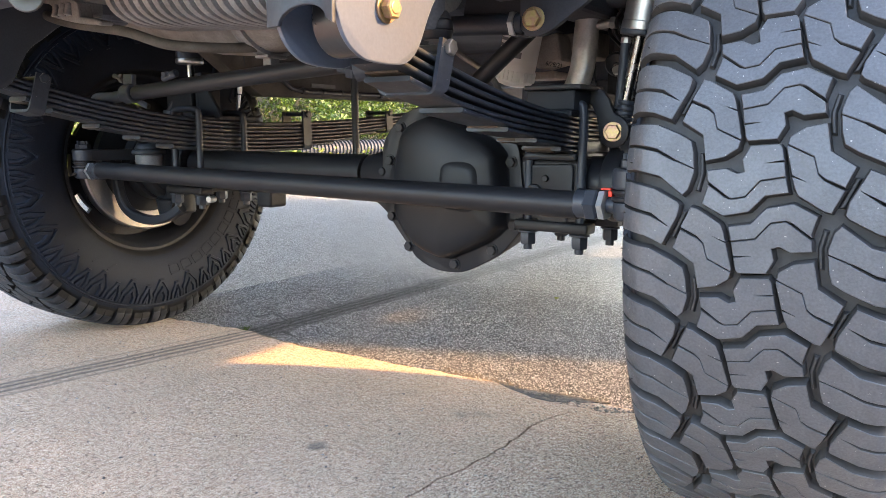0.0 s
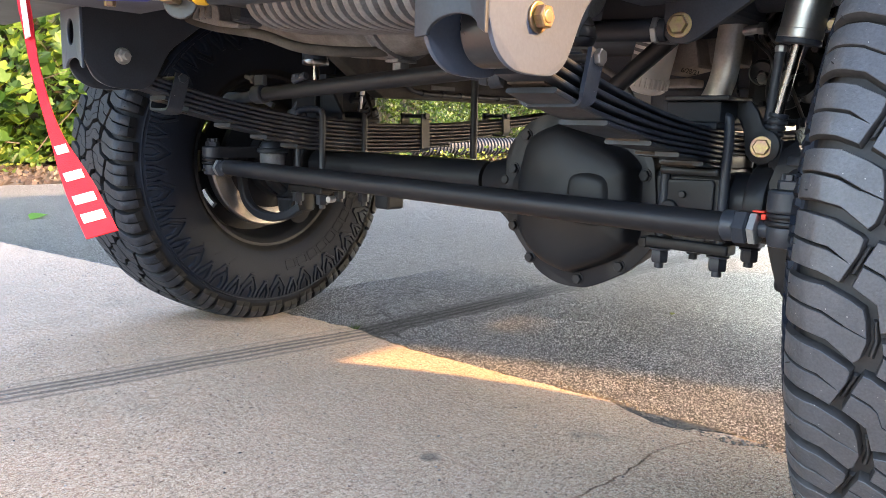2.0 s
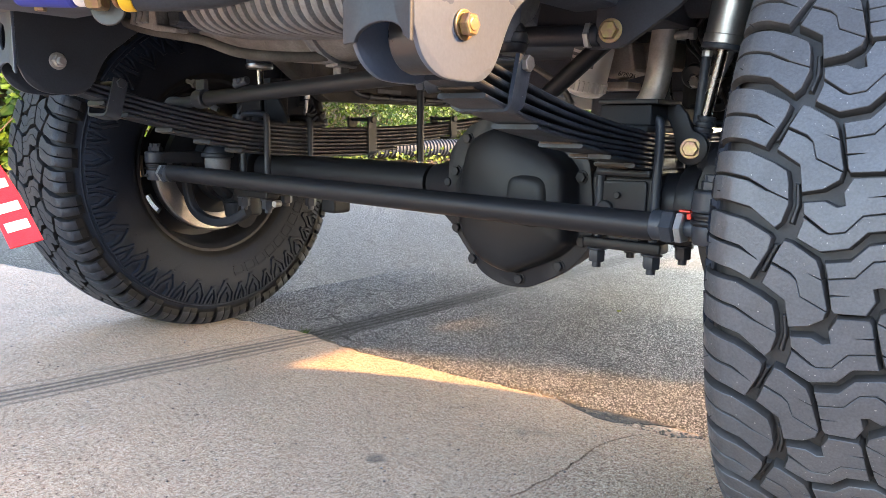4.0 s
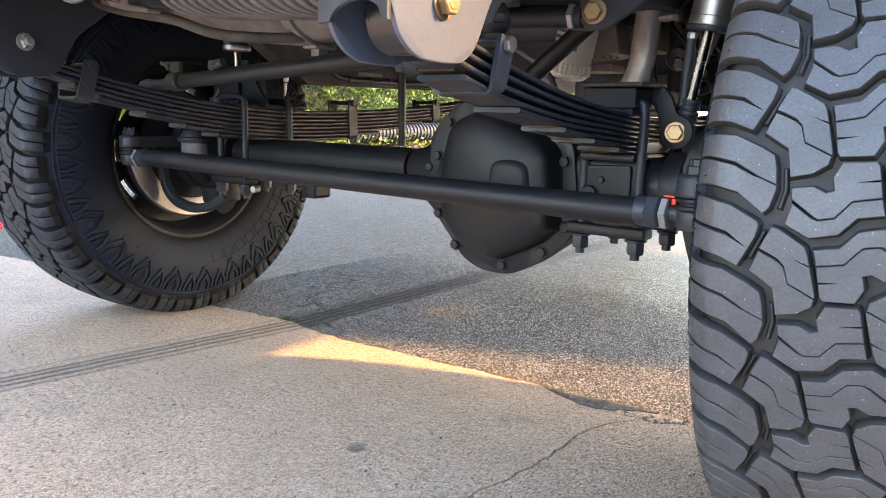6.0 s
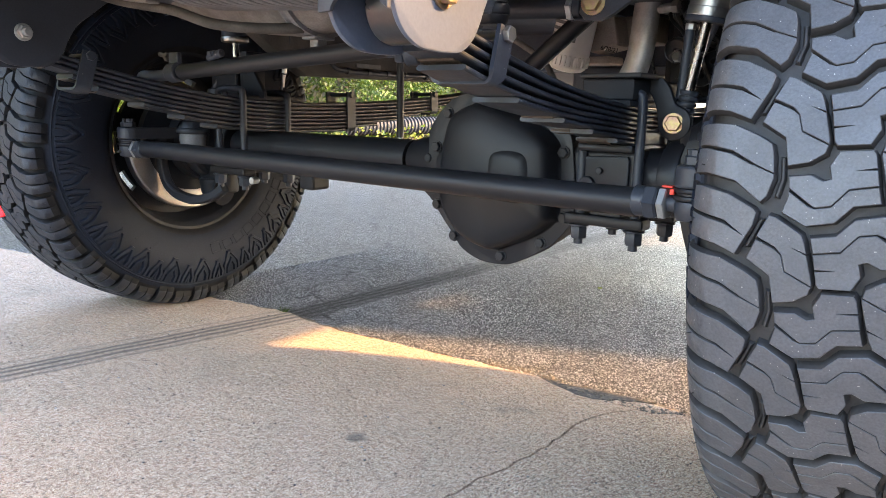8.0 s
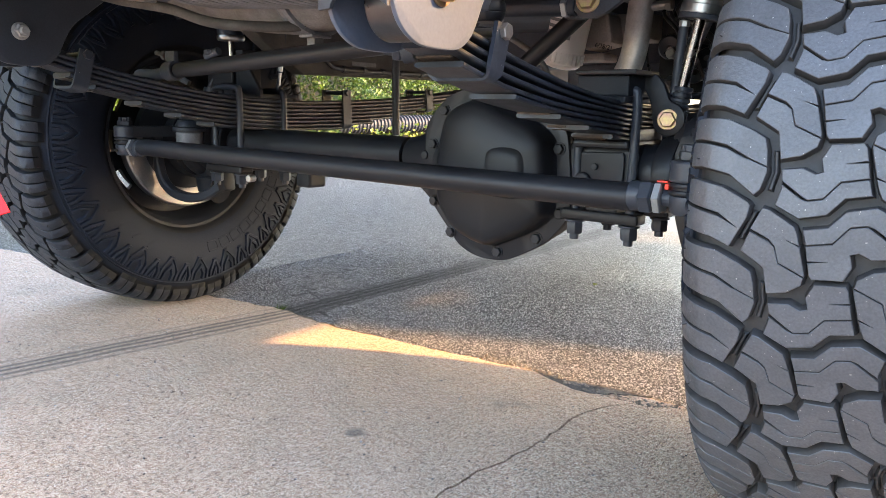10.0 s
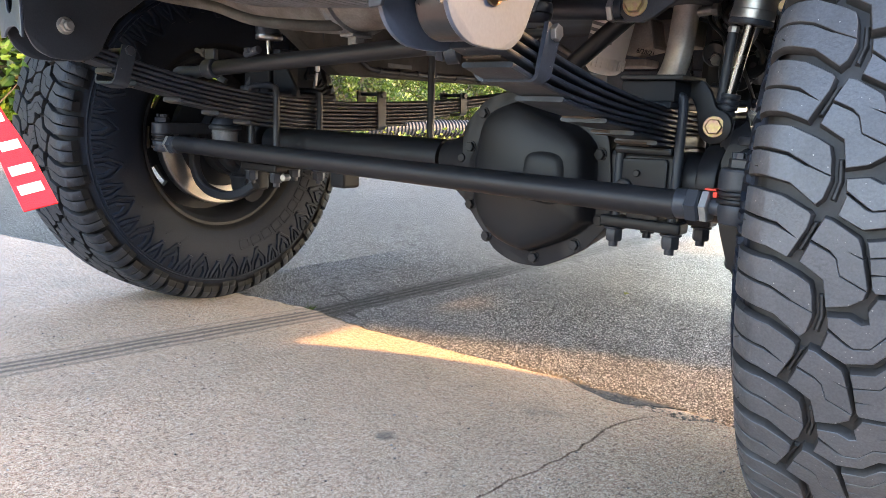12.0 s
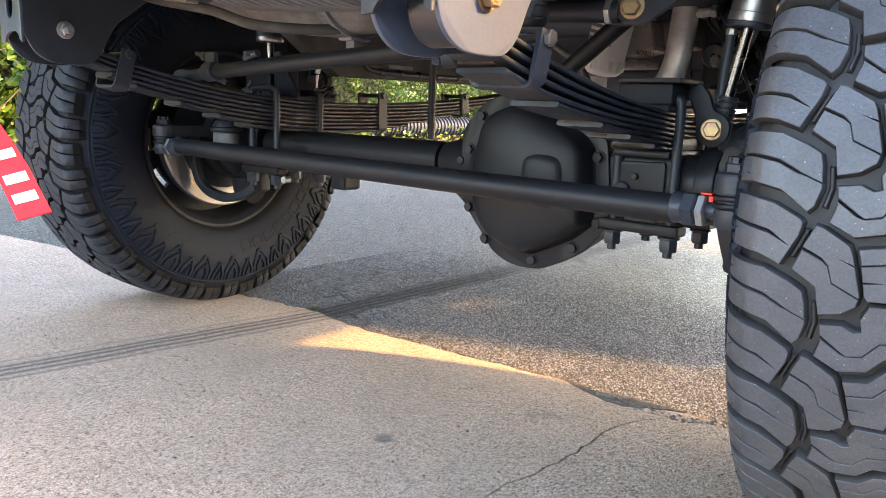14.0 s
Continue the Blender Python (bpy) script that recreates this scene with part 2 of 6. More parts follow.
        base = mix(calc("MULTIPLY", strokes, 0.82), base, (0.11, 0.088, 0.066))
        blot = ramp(tex(4.2, 3.0), ((0.69, 0.0), (0.75, 1.0)))
        base = mix(calc("MULTIPLY", blot, 0.4), base, (0.16, 0.155, 0.14))
        # one oil spot
        d = N("ShaderNodeVectorMath")
        d.operation = "DISTANCE"
        L(tc.outputs["Object"], d.inputs[0])
        d.inputs[1].default_value = (0.2, -0.352, 0.0)
        spot = ramp(calc("ADD", d.outputs["Value"], calc("MULTIPLY", calc("SUBTRACT", tex(45.0), 0.5), 0.03)), ((0.012, 1.0), (0.024, 0.0)))
        base = mix(calc("MULTIPLY", spot, 0.6), base, (0.1, 0.1, 0.1))
        base = mix(calc("MULTIPLY", mark, 0.72), base, (0.08, 0.075, 0.07))
        height = calc("ADD", calc("ADD", calc("MULTIPLY", grain, 0.7), calc("MULTIPLY", cell.outputs[0], 0.6)), calc("ADD", calc("MULTIPLY", pits, -0.9), calc("MULTIPLY", strokes, -0.8)))
        b.inputs["Roughness"].default_value = 0.85
        strength, dist = 1.0, 0.004
    else:
        isl = N("ShaderNodeNewGeometry")
        vo = N("ShaderNodeTexVoronoi")
        vo.inputs["Scale"].default_value = 285.0
        L(tc.outputs["Object"], vo.inputs["Vector"])
        ve = N("ShaderNodeTexVoronoi")
        ve.feature = "DISTANCE_TO_EDGE"
        ve.inputs["Scale"].default_value = 285.0
        L(tc.outputs["Object"], ve.inputs["Vector"])
        s3 = N("ShaderNodeSeparateColor")
        L(vo.outputs["Color"], s3.inputs[0])
        chip = ramp(s3.outputs[0], ((0.0, (0.01, 0.01, 0.01)), (0.48, (0.03, 0.03, 0.031)), (0.6, (0.12, 0.12, 0.12)), (0.72, (0.43, 0.43, 0.428)), (1.0, (0.7, 0.698, 0.692))))
        if kind == "chips":
            chip = ramp(isl.outputs["Random Per Island"], ((0.0, (0.025, 0.0255, 0.027)), (0.28, (0.07, 0.072, 0.076)), (0.46, (0.21, 0.215, 0.223)), (0.7, (0.5, 0.509, 0.522)), (0.9, (0.77, 0.778, 0.79)), (1.0, (0.87, 0.87, 0.87))))
        gap = ramp(ve.outputs["Distance"], ((0.0, 1.0), (0.16, 0.0)))
        base = chip if kind == "chips" else mix(calc("MULTIPLY", gap, 0.85), chip, (0.03, 0.03, 0.033))
        base = mix(ramp(tex(2.2, 5.0), ((0.35, 0.0), (0.75, 0.25))), base, (0.06, 0.06, 0.06))
        base = mix(ramp(tex(14.0, 5.0), ((0.5, 0.0), (0.8, 0.4))), base, (0.05, 0.052, 0.055))
        ck = N("ShaderNodeTexVoronoi")
        ck.feature = "DISTANCE_TO_EDGE"
        ck.inputs["Scale"].default_value = 3.4
        warp = N("ShaderNodeMapping")
        warp.inputs["Scale"].default_value = (0.6, 1.5, 1.0)
        shift = N("ShaderNodeTexNoise")
        shift.inputs["Scale"].default_value, shift.inputs["Detail"].default_value = 5.0, 5.0
        L(tc.outputs["Object"], shift.inputs["Vector"])
        L(mix(0.22, tc.outputs["Object"], shift.outputs["Color"], "ADD"), warp.inputs["Vector"])
        L(warp.outputs[0], ck.inputs["Vector"])
        crackle = calc("MULTIPLY", ramp(ck.outputs["Distance"], ((0.004, 1.0), (0.014, 0.0))), ramp(tex(2.6, 3.0), ((0.45, 0.0), (0.55, 0.9))))
        base = mix(crackle, base, (0.014, 0.014, 0.014))
        # broad dark band of the tyre marks, deepened for shade under the truck
        mark_shade = ramp(calc("ADD", calc("MULTIPLY", off, 2.9), 0.5), ((0.3, 0.0), (0.4, 0.58), (0.62, 0.58), (0.72, 0.0)))
        base = mix(mark_shade, base, (0.03, 0.03, 0.031))
        base = mix(calc("MULTIPLY", mark, 0.95), base, (0.012, 0.012, 0.013))
        height = calc("ADD", calc("MULTIPLY", s3.outputs[1], 0.5), calc("MULTIPLY", gap, -0.8))
        b.inputs["Roughness"].default_value = 0.4
        b.inputs["Specular IOR Level"].default_value = 0.6
        strength, dist = 1.0, 0.005
    L(base, b.inputs["Base Color"])
    bp = N("ShaderNodeBump")
    bp.inputs["Strength"].default_value, bp.inputs["Distance"].default_value = strength, dist
    L(height, bp.inputs["Height"])
    L(bp.outputs[0], b.inputs["Normal"])
    return m


CONCRETE = ground_material("weathered_concrete", "concrete")
ASPHALT = ground_material("worn_asphalt", "asphalt")
CHIPS = ground_material("asphalt_stone_chips", "chips")


# ---- mesh helpers ----
def mesh_of(name, bm, mats, smooth=28, crisp=True):
    """Links nothing: a mesh with soft shading, but crisp where a wide flat meets a narrow bevel."""
    bmesh.ops.recalc_face_normals(bm, faces=bm.faces)
    if smooth:
        for f in bm.faces:
            f.smooth = True
        for e in bm.edges:
            if len(e.link_faces) == 2:
                a = e.calc_face_angle(0)
                p, q = (f.calc_area() for f in e.link_faces)
                e.smooth = not (a > radians(smooth) or (crisp and a > radians(12) and max(p, q) > 6 * min(p, q)))
    me = bpy.data.meshes.new(name)
    bm.to_mesh(me)
    bm.free()
    for m in mats if isinstance(mats, (list, tuple)) else [mats]:
        me.materials.append(m)
    return me


def part(name, bm, mats, parent, label="", smooth=28):
    ob = new(name, mesh_of(name, bm, mats, smooth))
    ob.parent = parent
    return tagged(ob, label)


def thing(name, label, category, at=(0, 0, 0), group="", m=None):
    ob = new(name)
    ob.empty_display_size = 0.05
    ob.matrix_basis = m or Matrix.Translation(at)
    return tagged(ob, label, category, group)


def solid(name, bm, mats, label, category, group="", kind="", smooth=28):
    return tagged(new(name, mesh_of(name, bm, mats, smooth)), label, category, group, kind)


def rod(bm, a, b, r, r2=None, n=20, bevel=0.0):
    a, b = Vector(a), Vector(b)
    res = bmesh.ops.create_cone(bm, cap_ends=True, segments=n, radius1=r, radius2=r if r2 is None else r2, depth=(b - a).length,
                                matrix=Matrix.Translation((a + b) / 2) @ (b - a).to_track_quat("Z", "Y").to_matrix().to_4x4())
    if bevel:
        caps = [f for f in {f for v in res["verts"] for f in v.link_faces} if len(f.verts) == n]
        bmesh.ops.bevel(bm, geom=list({e for f in caps for e in f.edges}), offset=bevel, segments=2, affect="EDGES", profile=0.5)
    return bm


def box(bm, x0, x1, y0, y1, z0, z1, bevel=0.0, m=None):
    mm = Matrix.Translation(((x0 + x1) / 2, (y0 + y1) / 2, (z0 + z1) / 2)) @ Matrix.Diagonal((x1 - x0, y1 - y0, z1 - z0, 1))
    res = bmesh.ops.create_cube(bm, size=1, matrix=(m @ mm) if m else mm)
    if bevel:
        bmesh.ops.bevel(bm, geom=list({e for v in res["verts"] for e in v.link_edges}), offset=bevel, segments=2, affect="EDGES", profile=0.5)
    return bm


def sweep(bm, pts, ring, up=(0, 0, 1), caps=True):
    """A profile, a list of (a, b) pairs or a function of the point's index, carried along a line."""
    pts = [Vector(p) for p in pts]
    loops = []
    for i, p in enumerate(pts):
        d = (pts[min(i + 1, len(pts) - 1)] - pts[max(i - 1, 0)]).normalized()
        side = d.cross(Vector(up))
        side = side.normalized() if side.length > 1e-4 else Vector((1, 0, 0))
        top = side.cross(d).normalized()
        prof = ring(i) if callable(ring) else ring
        loops.append([bm.verts.new(p + side * a + top * b) for a, b in prof])
    n = len(loops[0])
    for l0, l1 in zip(loops, loops[1:]):
        for j in range(n):
            bm.faces.new((l0[j], l0[(j + 1) % n], l1[(j + 1) % n], l1[j]))
    if caps:
        bm.faces.new(loops[0][::-1])
        bm.faces.new(loops[-1])
    return bm


def circle(r, n=14):
    return [(r * math.cos(2 * math.pi * k / n), r * math.sin(2 * math.pi * k / n)) for k in range(n)]


def smooth_line(pts, steps=6):
    """Catmull-Rom through the points."""
    p = [Vector(q) for q in pts]
    p = [2 * p[0] - p[1]] + p + [2 * p[-1] - p[-2]]
    out = []
    for i in range(1, len(p) - 2):
        for k in range(steps):
            t = k / steps
            out.append(0.5 * (2 * p[i] + (p[i + 1] - p[i - 1]) * t + (2 * p[i - 1] - 5 * p[i] + 4 * p[i + 1] - p[i + 2]) * t * t
                              + (3 * p[i] - p[i - 1] - 3 * p[i + 1] + p[i + 2]) * t ** 3))
    return out + [p[-2]]


def hose(bm, pts, r, n=12, steps=6):
    flat = max(p[2] for p in pts) - min(p[2] for p in pts) < max(p[1] for p in pts) - min(p[1] for p in pts)
    return sweep(bm, smooth_line(pts, steps), circle(r, max(n, 14)), up=(0, 0, 1) if flat else (0, 1, 0))


def lathe(bm, profile, n=96, axis="X", closed=False):
    """Profile of (along, radius) pairs turned round the x axis through the origin."""
    loops = []
    for k in range(n):
        a = 2 * math.pi * k / n
        loops.append([bm.verts.new((u, -r * math.cos(a), r * math.sin(a))) for u, r in profile])
    m = len(profile)
    for k in range(n):
        l0, l1 = loops[k], loops[(k + 1) % n]
        for j in range(m if closed else m - 1):
            bm.faces.new((l0[j], l0[(j + 1) % m], l1[(j + 1) % m], l1[j]))
    return bm


def plate(bm, outline, thick, m, holes=(), bevel=0.0):
    """A flat plate: an outline with holes, in its own plane, put in place by m."""
    tmp = bmesh.new()
    edges = []
    for loop in (outline, *holes):
        vs = [tmp.verts.new((a, b, 0)) for a, b in loop]
        edges += [tmp.edges.new((vs[i], vs[(i + 1) % len(vs)])) for i in range(len(vs))]
    bmesh.ops.triangle_fill(tmp, use_beauty=True, use_dissolve=False, edges=edges)
    ext = bmesh.ops.extrude_face_region(tmp, geom=list(tmp.faces))
    bmesh.ops.translate(tmp, verts=[g for g in ext["geom"] if isinstance(g, bmesh.types.BMVert)], vec=(0, 0, thick))
    bmesh.ops.recalc_face_normals(tmp, faces=tmp.faces)
    if bevel:
        sharp = [e for e in tmp.edges if len(e.link_faces) == 2 and e.calc_face_angle(0) > 1.2]
        bmesh.ops.bevel(tmp, geom=sharp, offset=bevel, segments=2, affect="EDGES", profile=0.5)
    tmp.transform(m)
    me = bpy.data.meshes.new("tmp")
    tmp.to_mesh(me)
    tmp.free()
    bm.from_mesh(me)
    bpy.data.meshes.remove(me)
    return bm


def oval(cx, cy, rx, ry, n=20, a0=0.0):
    return [(cx + rx * math.cos(a0 + 2 * math.pi * k / n), cy + ry * math.sin(a0 + 2 * math.pi * k / n)) for k in range(n)]


YZ = Matrix(((0, 0, 1, 0), (1, 0, 0, 0), (0, 1, 0, 0), (0, 0, 0, 1)))      # plane of y and z, thick along x
XZ = Matrix(((1, 0, 0, 0), (0, 0, -1, 0), (0, 1, 0, 0), (0, 0, 0, 1)))     # plane of x and z, thick towards the front


def nut(bm, at, axis, r, h, bore=0.0):
    """A hexagonal nut or bolt head with chamfered corners."""
    at, axis = Vector(at), Vector(axis).normalized()
    q = axis.to_track_quat("Z", "Y").to_matrix().to_4x4()
    tmp = [(r * 0.9, 0), (r, h * 0.12), (r, h * 0.86), (r * 0.88, h)]
    loops = []
    for rr, hh in tmp:
        loops.append([bm.verts.new(at + (q @ Vector((rr * math.cos(k * math.pi / 3), rr * math.sin(k * math.pi / 3), hh)))) for k in range(6)])
    for l0, l1 in zip(loops, loops[1:]):
        for j in range(6):
            bm.faces.new((l0[j], l0[(j + 1) % 6], l1[(j + 1) % 6], l1[j]))
    bm.faces.new(loops[0][::-1])
    bm.faces.new(loops[-1])
    return bm


def washer(bm, at, axis, r, h=0.003):
    a = Vector(at)
    return rod(bm, a, a + Vector(axis).normalized() * h, r, n=28, bevel=h * 0.3)


# ---- ground ----
def ragged(a, b, n, amp, seed):
    rnd = random.Random(seed)
    return [(a[0] + (b[0] - a[0]) * k / n + rnd.uniform(-amp, amp), a[1] + (b[1] - a[1]) * k / n + rnd.uniform(-amp, amp)) for k in range(n)]


bm = bmesh.new()
bmesh.ops.create_grid(bm, size=1500, x_segments=2, y_segments=2, matrix=Matrix.Translation((0, 0, -0.05)))
solid("ground", bm, SOIL, "brown leaf litter and bare soil beside the drive", "ground", kind="structure")

bm = bmesh.new()
edge = ragged((-6.1, 26), (-5.9, -14), 120, 0.05, 3)
plate(bm, [(14, -14), (14, 26)] + edge + [(-5.9, -14)], 0.04, Matrix.Translation((0, 0, -0.052)))
solid("road", bm, ASPHALT, "worn grey asphalt drive with exposed stone chips", "road", kind="structure", smooth=0)

# the concrete apron, in two slabs that a crack parts
BORDER = [(-5.85, -0.45), (-4.2, -0.36), (-2.6, -0.2), (-1.85, -0.06), (-0.82, 0.035), (-0.55, 0.085), (-0.3, 0.07), (-0.05, 0.095), (0.1, 0.118), (0.227, 0.134), (0.287, 0.135), (0.331, 0.122), (0.36, 0.107), (0.4, 0.103), (0.44, 0.1), (0.487, 0.106)]
CRACK = [(0.527, 0.115), (0.516, 0.092), (0.494, 0.055), (0.472, -0.006), (0.47, -0.066), (0.476, -0.15), (0.466, -0.266), (0.454, -0.328), (0.45, -0.406), (0.47, -0.6), (0.44, -0.9), (0.5, -1.4), (0.42, -2.2), (0.5, -6.0)]


def jagged(pts, step, amp, seed):
    rnd = random.Random(seed)
    out = []
    for (x0, y0), (x1, y1) in zip(pts, pts[1:]):
        n = max(1, int(math.hypot(x1 - x0, y1 - y0) / step))
        out += [(x0 + (x1 - x0) * k / n + rnd.uniform(-amp, amp), y0 + (y1 - y0) * k / n + rnd.uniform(-amp, amp)) for k in range(n)]
    return out + [pts[-1]]


border = jagged(BORDER, 0.03, 0.006, 5)
crack = jagged(CRACK, 0.018, 0.0035, 6)
right = jagged([(0.536, 0.113), (0.564, 0.12), (0.601, 0.144), (0.65, 0.15), (0.75, 0.14), (1.2, 0.13), (2.0, 0.1), (5.5, 0.12)], 0.03, 0.005, 7)
bm = bmesh.new()
plate(bm, border + [(x - 0.003, y) for x, y in crack] + [(-5.85, -6.0)], 0.06, Matrix.Translation((0, 0, -0.06)))
apron = solid("concrete_slab", bm, CONCRETE, "weathered tan concrete apron with dark tyre marks", "pavement", kind="structure", smooth=0)
bm = bmesh.new()
plate(bm, [(x + 0.0028, y) for x, y in crack][::-1] + right + [(5.5, -6.0)], 0.06, Matrix.Translation((0, 0, -0.0592)))
solid("concrete_slab", bm, CONCRETE, "weathered tan concrete slab beyond the crack", "pavement", kind="structure", smooth=0)
# a broken sliver of concrete beyond the joint, and the dark crumbling mortar under it
bm = bmesh.new()
lip = jagged([(0.43, 0.1085), (0.45, 0.108), (0.482, 0.1125), (0.508, 0.13), (0.532, 0.1225), (0.564, 0.1285), (0.6, 0.151)], 0.009, 0.0022, 8)
lip2 = jagged([(0.625, 0.165), (0.61, 0.176), (0.553, 0.174), (0.502, 0.158), (0.47, 0.136), (0.45, 0.122)], 0.009, 0.004, 9)
plate(bm, lip + lip2, 0.008, Matrix.Translation((0, 0, -0.0125)))
solid("concrete_sliver", bm, CONCRETE, "broken sliver of concrete at the slab's joint", "pavement", kind="structure", smooth=0)
bm = bmesh.new()
lip = jagged([(0.21, 0.137), (0.287, 0.1395), (0.331, 0.127), (0.36, 0.1125), (0.4, 0.1085), (0.425, 0.108)], 0.008, 0.0025, 28)
lip2 = jagged([(0.447, 0.126), (0.467, 0.14), (0.498, 0.162), (0.54, 0.18), (0.5, 0.176), (0.442, 0.17), (0.383, 0.155), (0.33, 0.145), (0.27, 0.148)], 0.007, 0.0035, 29)
plate(bm, lip + lip2, 0.0085, Matrix.Translation((0, 0, -0.0127)))
solid("asphalt_lip", bm, TAR, "dark broken lip of asphalt along the joint", "pavement", kind="structure", smooth=0)
bm = bmesh.new()
seam = jagged([(0.2, 0.128), (0.29, 0.128), (0.34, 0.11), (0.4, 0.098), (0.49, 0.1), (0.6, 0.14), (0.68, 0.15)], 0.012, 0.004, 18)
seam2 = jagged([(0.68, 0.17), (0.61, 0.185), (0.553, 0.19), (0.442, 0.184), (0.383, 0.176), (0.329, 0.156), (0.26, 0.148), (0.2, 0.14)], 0.01, 0.005, 19)
plate(bm, seam + seam2, 0.004, Matrix.Translation((0, 0, -0.0132)))
solid("joint_mortar", bm, CRUMB, "crumbling dark mortar at the slab's joint", "pavement", kind="structure", smooth=0)

# crumbs broken off along the joint
bm = bmesh.new()
rnd = random.Random(71)
for k in range(700):
    f = rnd.random()
    x = 0.12 + 0.62 * f
    y = np.interp(x, (0.12, 0.227, 0.287, 0.331, 0.36, 0.4, 0.48, 0.53, 0.6, 0.74), (0.13, 0.143, 0.144, 0.137, 0.127, 0.125, 0.118, 0.122, 0.152, 0.15)) + rnd.gauss(0.006, 0.012)
    r = 0.0009 + 0.0038 * rnd.random() ** 2.2
    bmesh.ops.create_icosphere(bm, subdivisions=1, radius=r, matrix=Matrix.Translation((x, y, -0.006 + r * 0.4)) @ Euler((rnd.uniform(0, 3), rnd.uniform(0, 3), 0)).to_matrix().to_4x4() @ Matrix.Diagonal((1, rnd.uniform(0.6, 1.3), rnd.uniform(0.5, 0.9), 1)))
solid("joint_crumbs", bm, CRUMB, "dark crumbs of asphalt along the slab's broken edge", "rubble", kind="stuff", smooth=0)
# brown dirt washed along the joint
bm = bmesh.new()
near = jagged([(-1.5, 0.0), (-0.82, 0.045), (-0.55, 0.094), (-0.3, 0.08), (-0.05, 0.105), (0.12, 0.127), (0.27, 0.15)], 0.02, 0.004, 31)
far = jagged([(0.27, 0.152), (0.12, 0.137), (-0.05, 0.116), (-0.3, 0.093), (-0.55, 0.109), (-0.82, 0.06), (-1.5, 0.012)], 0.014, 0.006, 32)
plate(bm, near + far, 0.0045, Matrix.Translation((0, 0, -0.0128)))
solid("joint_dirt", bm, DIRT, "brown dirt washed along the slab's edge", "dirt", kind="structure", smooth=0)
# the stone chips that stand proud of the worn asphalt, along the stretch nearest to the truck's nose
rng = np.random.default_rng(17)
STEP = 0.0045
gx, gy = np.meshgrid(np.arange(-1.05, 0.86, STEP), np.arange(-0.02, 1.2, STEP))
px = (gx + rng.uniform(-0.45, 0.45, gx.shape) * STEP).ravel()
py = (gy + rng.uniform(-0.45, 0.45, gy.shape) * STEP).ravel()
rim_x, rim_y = zip(*(BORDER[2:] + [(0.53, 0.118), (0.6, 0.148), (0.65, 0.155), (0.75, 0.145), (1.2, 0.14)]))
keep = (py > np.interp(px, rim_x, rim_y) + 0.012) & (py > np.interp(px, (0.3, 0.32, 0.335, 0.383, 0.442, 0.502, 0.553, 0.61, 0.64), (0.0, 0.135, 0.142, 0.15, 0.168, 0.169, 0.179, 0.176, 0.15))) & (rng.random(px.shape) < np.clip((1.2 - py) / 0.7, 0, 1))
px, py = px[keep], py[keep]
count = len(px)
size = rng.uniform(0.0011, 0.0023, count)
tall = rng.uniform(0.0004, 0.0024, count)
turn = rng.uniform(0, 6.28, count)
verts = np.zeros((count, 8, 3))
for k in range(4):
    a = turn + k * math.pi / 2 + rng.uniform(-0.35, 0.35, count)
    for lev, (grow, z) in enumerate(((1.25, -0.0165 + 0 * tall), (0.8, -0.0122 + tall))):
        r = size * grow * rng.uniform(0.75, 1.25, count)
        verts[:, lev * 4 + k, 0] = px + np.cos(a) * r
        verts[:, lev * 4 + k, 1] = py + np.sin(a) * r
        verts[:, lev * 4 + k, 2] = z + (rng.uniform(-0.0006, 0.0006, count) if lev else 0)
quads = np.array([(4, 5, 6, 7), (0, 1, 5, 4), (1, 2, 6, 5), (2, 3, 7, 6), (3, 0, 4, 7)])
faces = (np.arange(count)[:, None, None] * 8 + quads[None]).reshape(-1, 4)
me = bpy.data.meshes.new("asphalt_chips")
me.from_pydata(verts.reshape(-1, 3).tolist(), [], faces.tolist())
me.materials.append(CHIPS)
tagged(new("asphalt_chips", me), "pale and dark stone chips bedded in worn asphalt", "asphalt", kind="stuff")


# ---- wheels ----
R_TYRE, PITCHES = 0.475, 23
PITCH = 2 * math.pi * R_TYRE / PITCHES


TREAD_W = 0.975


def crown(u):
    """Radius of the tread's face at u from the tyre's middle: a low crown that rolls over the shoulder."""
    a = abs(u) / TREAD_W
    if a < 0.112:
        return 0.475 - 0.0045 * (a / 0.112) ** 2.2
    q = min(1.0, (a - 0.112) / 0.0368)
    return 0.4705 - 0.046 * (1 - math.sqrt(1 - 0.985 * q * q))


def grown(poly, d):
    """The outline moved outwards by d."""
    area = sum(a[0] * b[1] - b[0] * a[1] for a, b in zip(poly, poly[1:] + poly[:1]))
    q = 1 if area > 0 else -1
    out = []
    for i, (u, s) in enumerate(poly):
        (u0, s0), (u1, s1) = poly[i - 1], poly[(i + 1) % len(poly)]
        n1, n2 = Vector((s - s0, u0 - u)).normalized() * q, Vector((s1 - s, u - u1)).normalized() * q
        n = (n1 + n2)
        k = d / max(0.4, (n.length / 2) ** 2)
        x = u + n.x / 2 * k
        out.append((max(-0.1452, min(0.1452, x)), s + n.y / 2 * k))
    return out


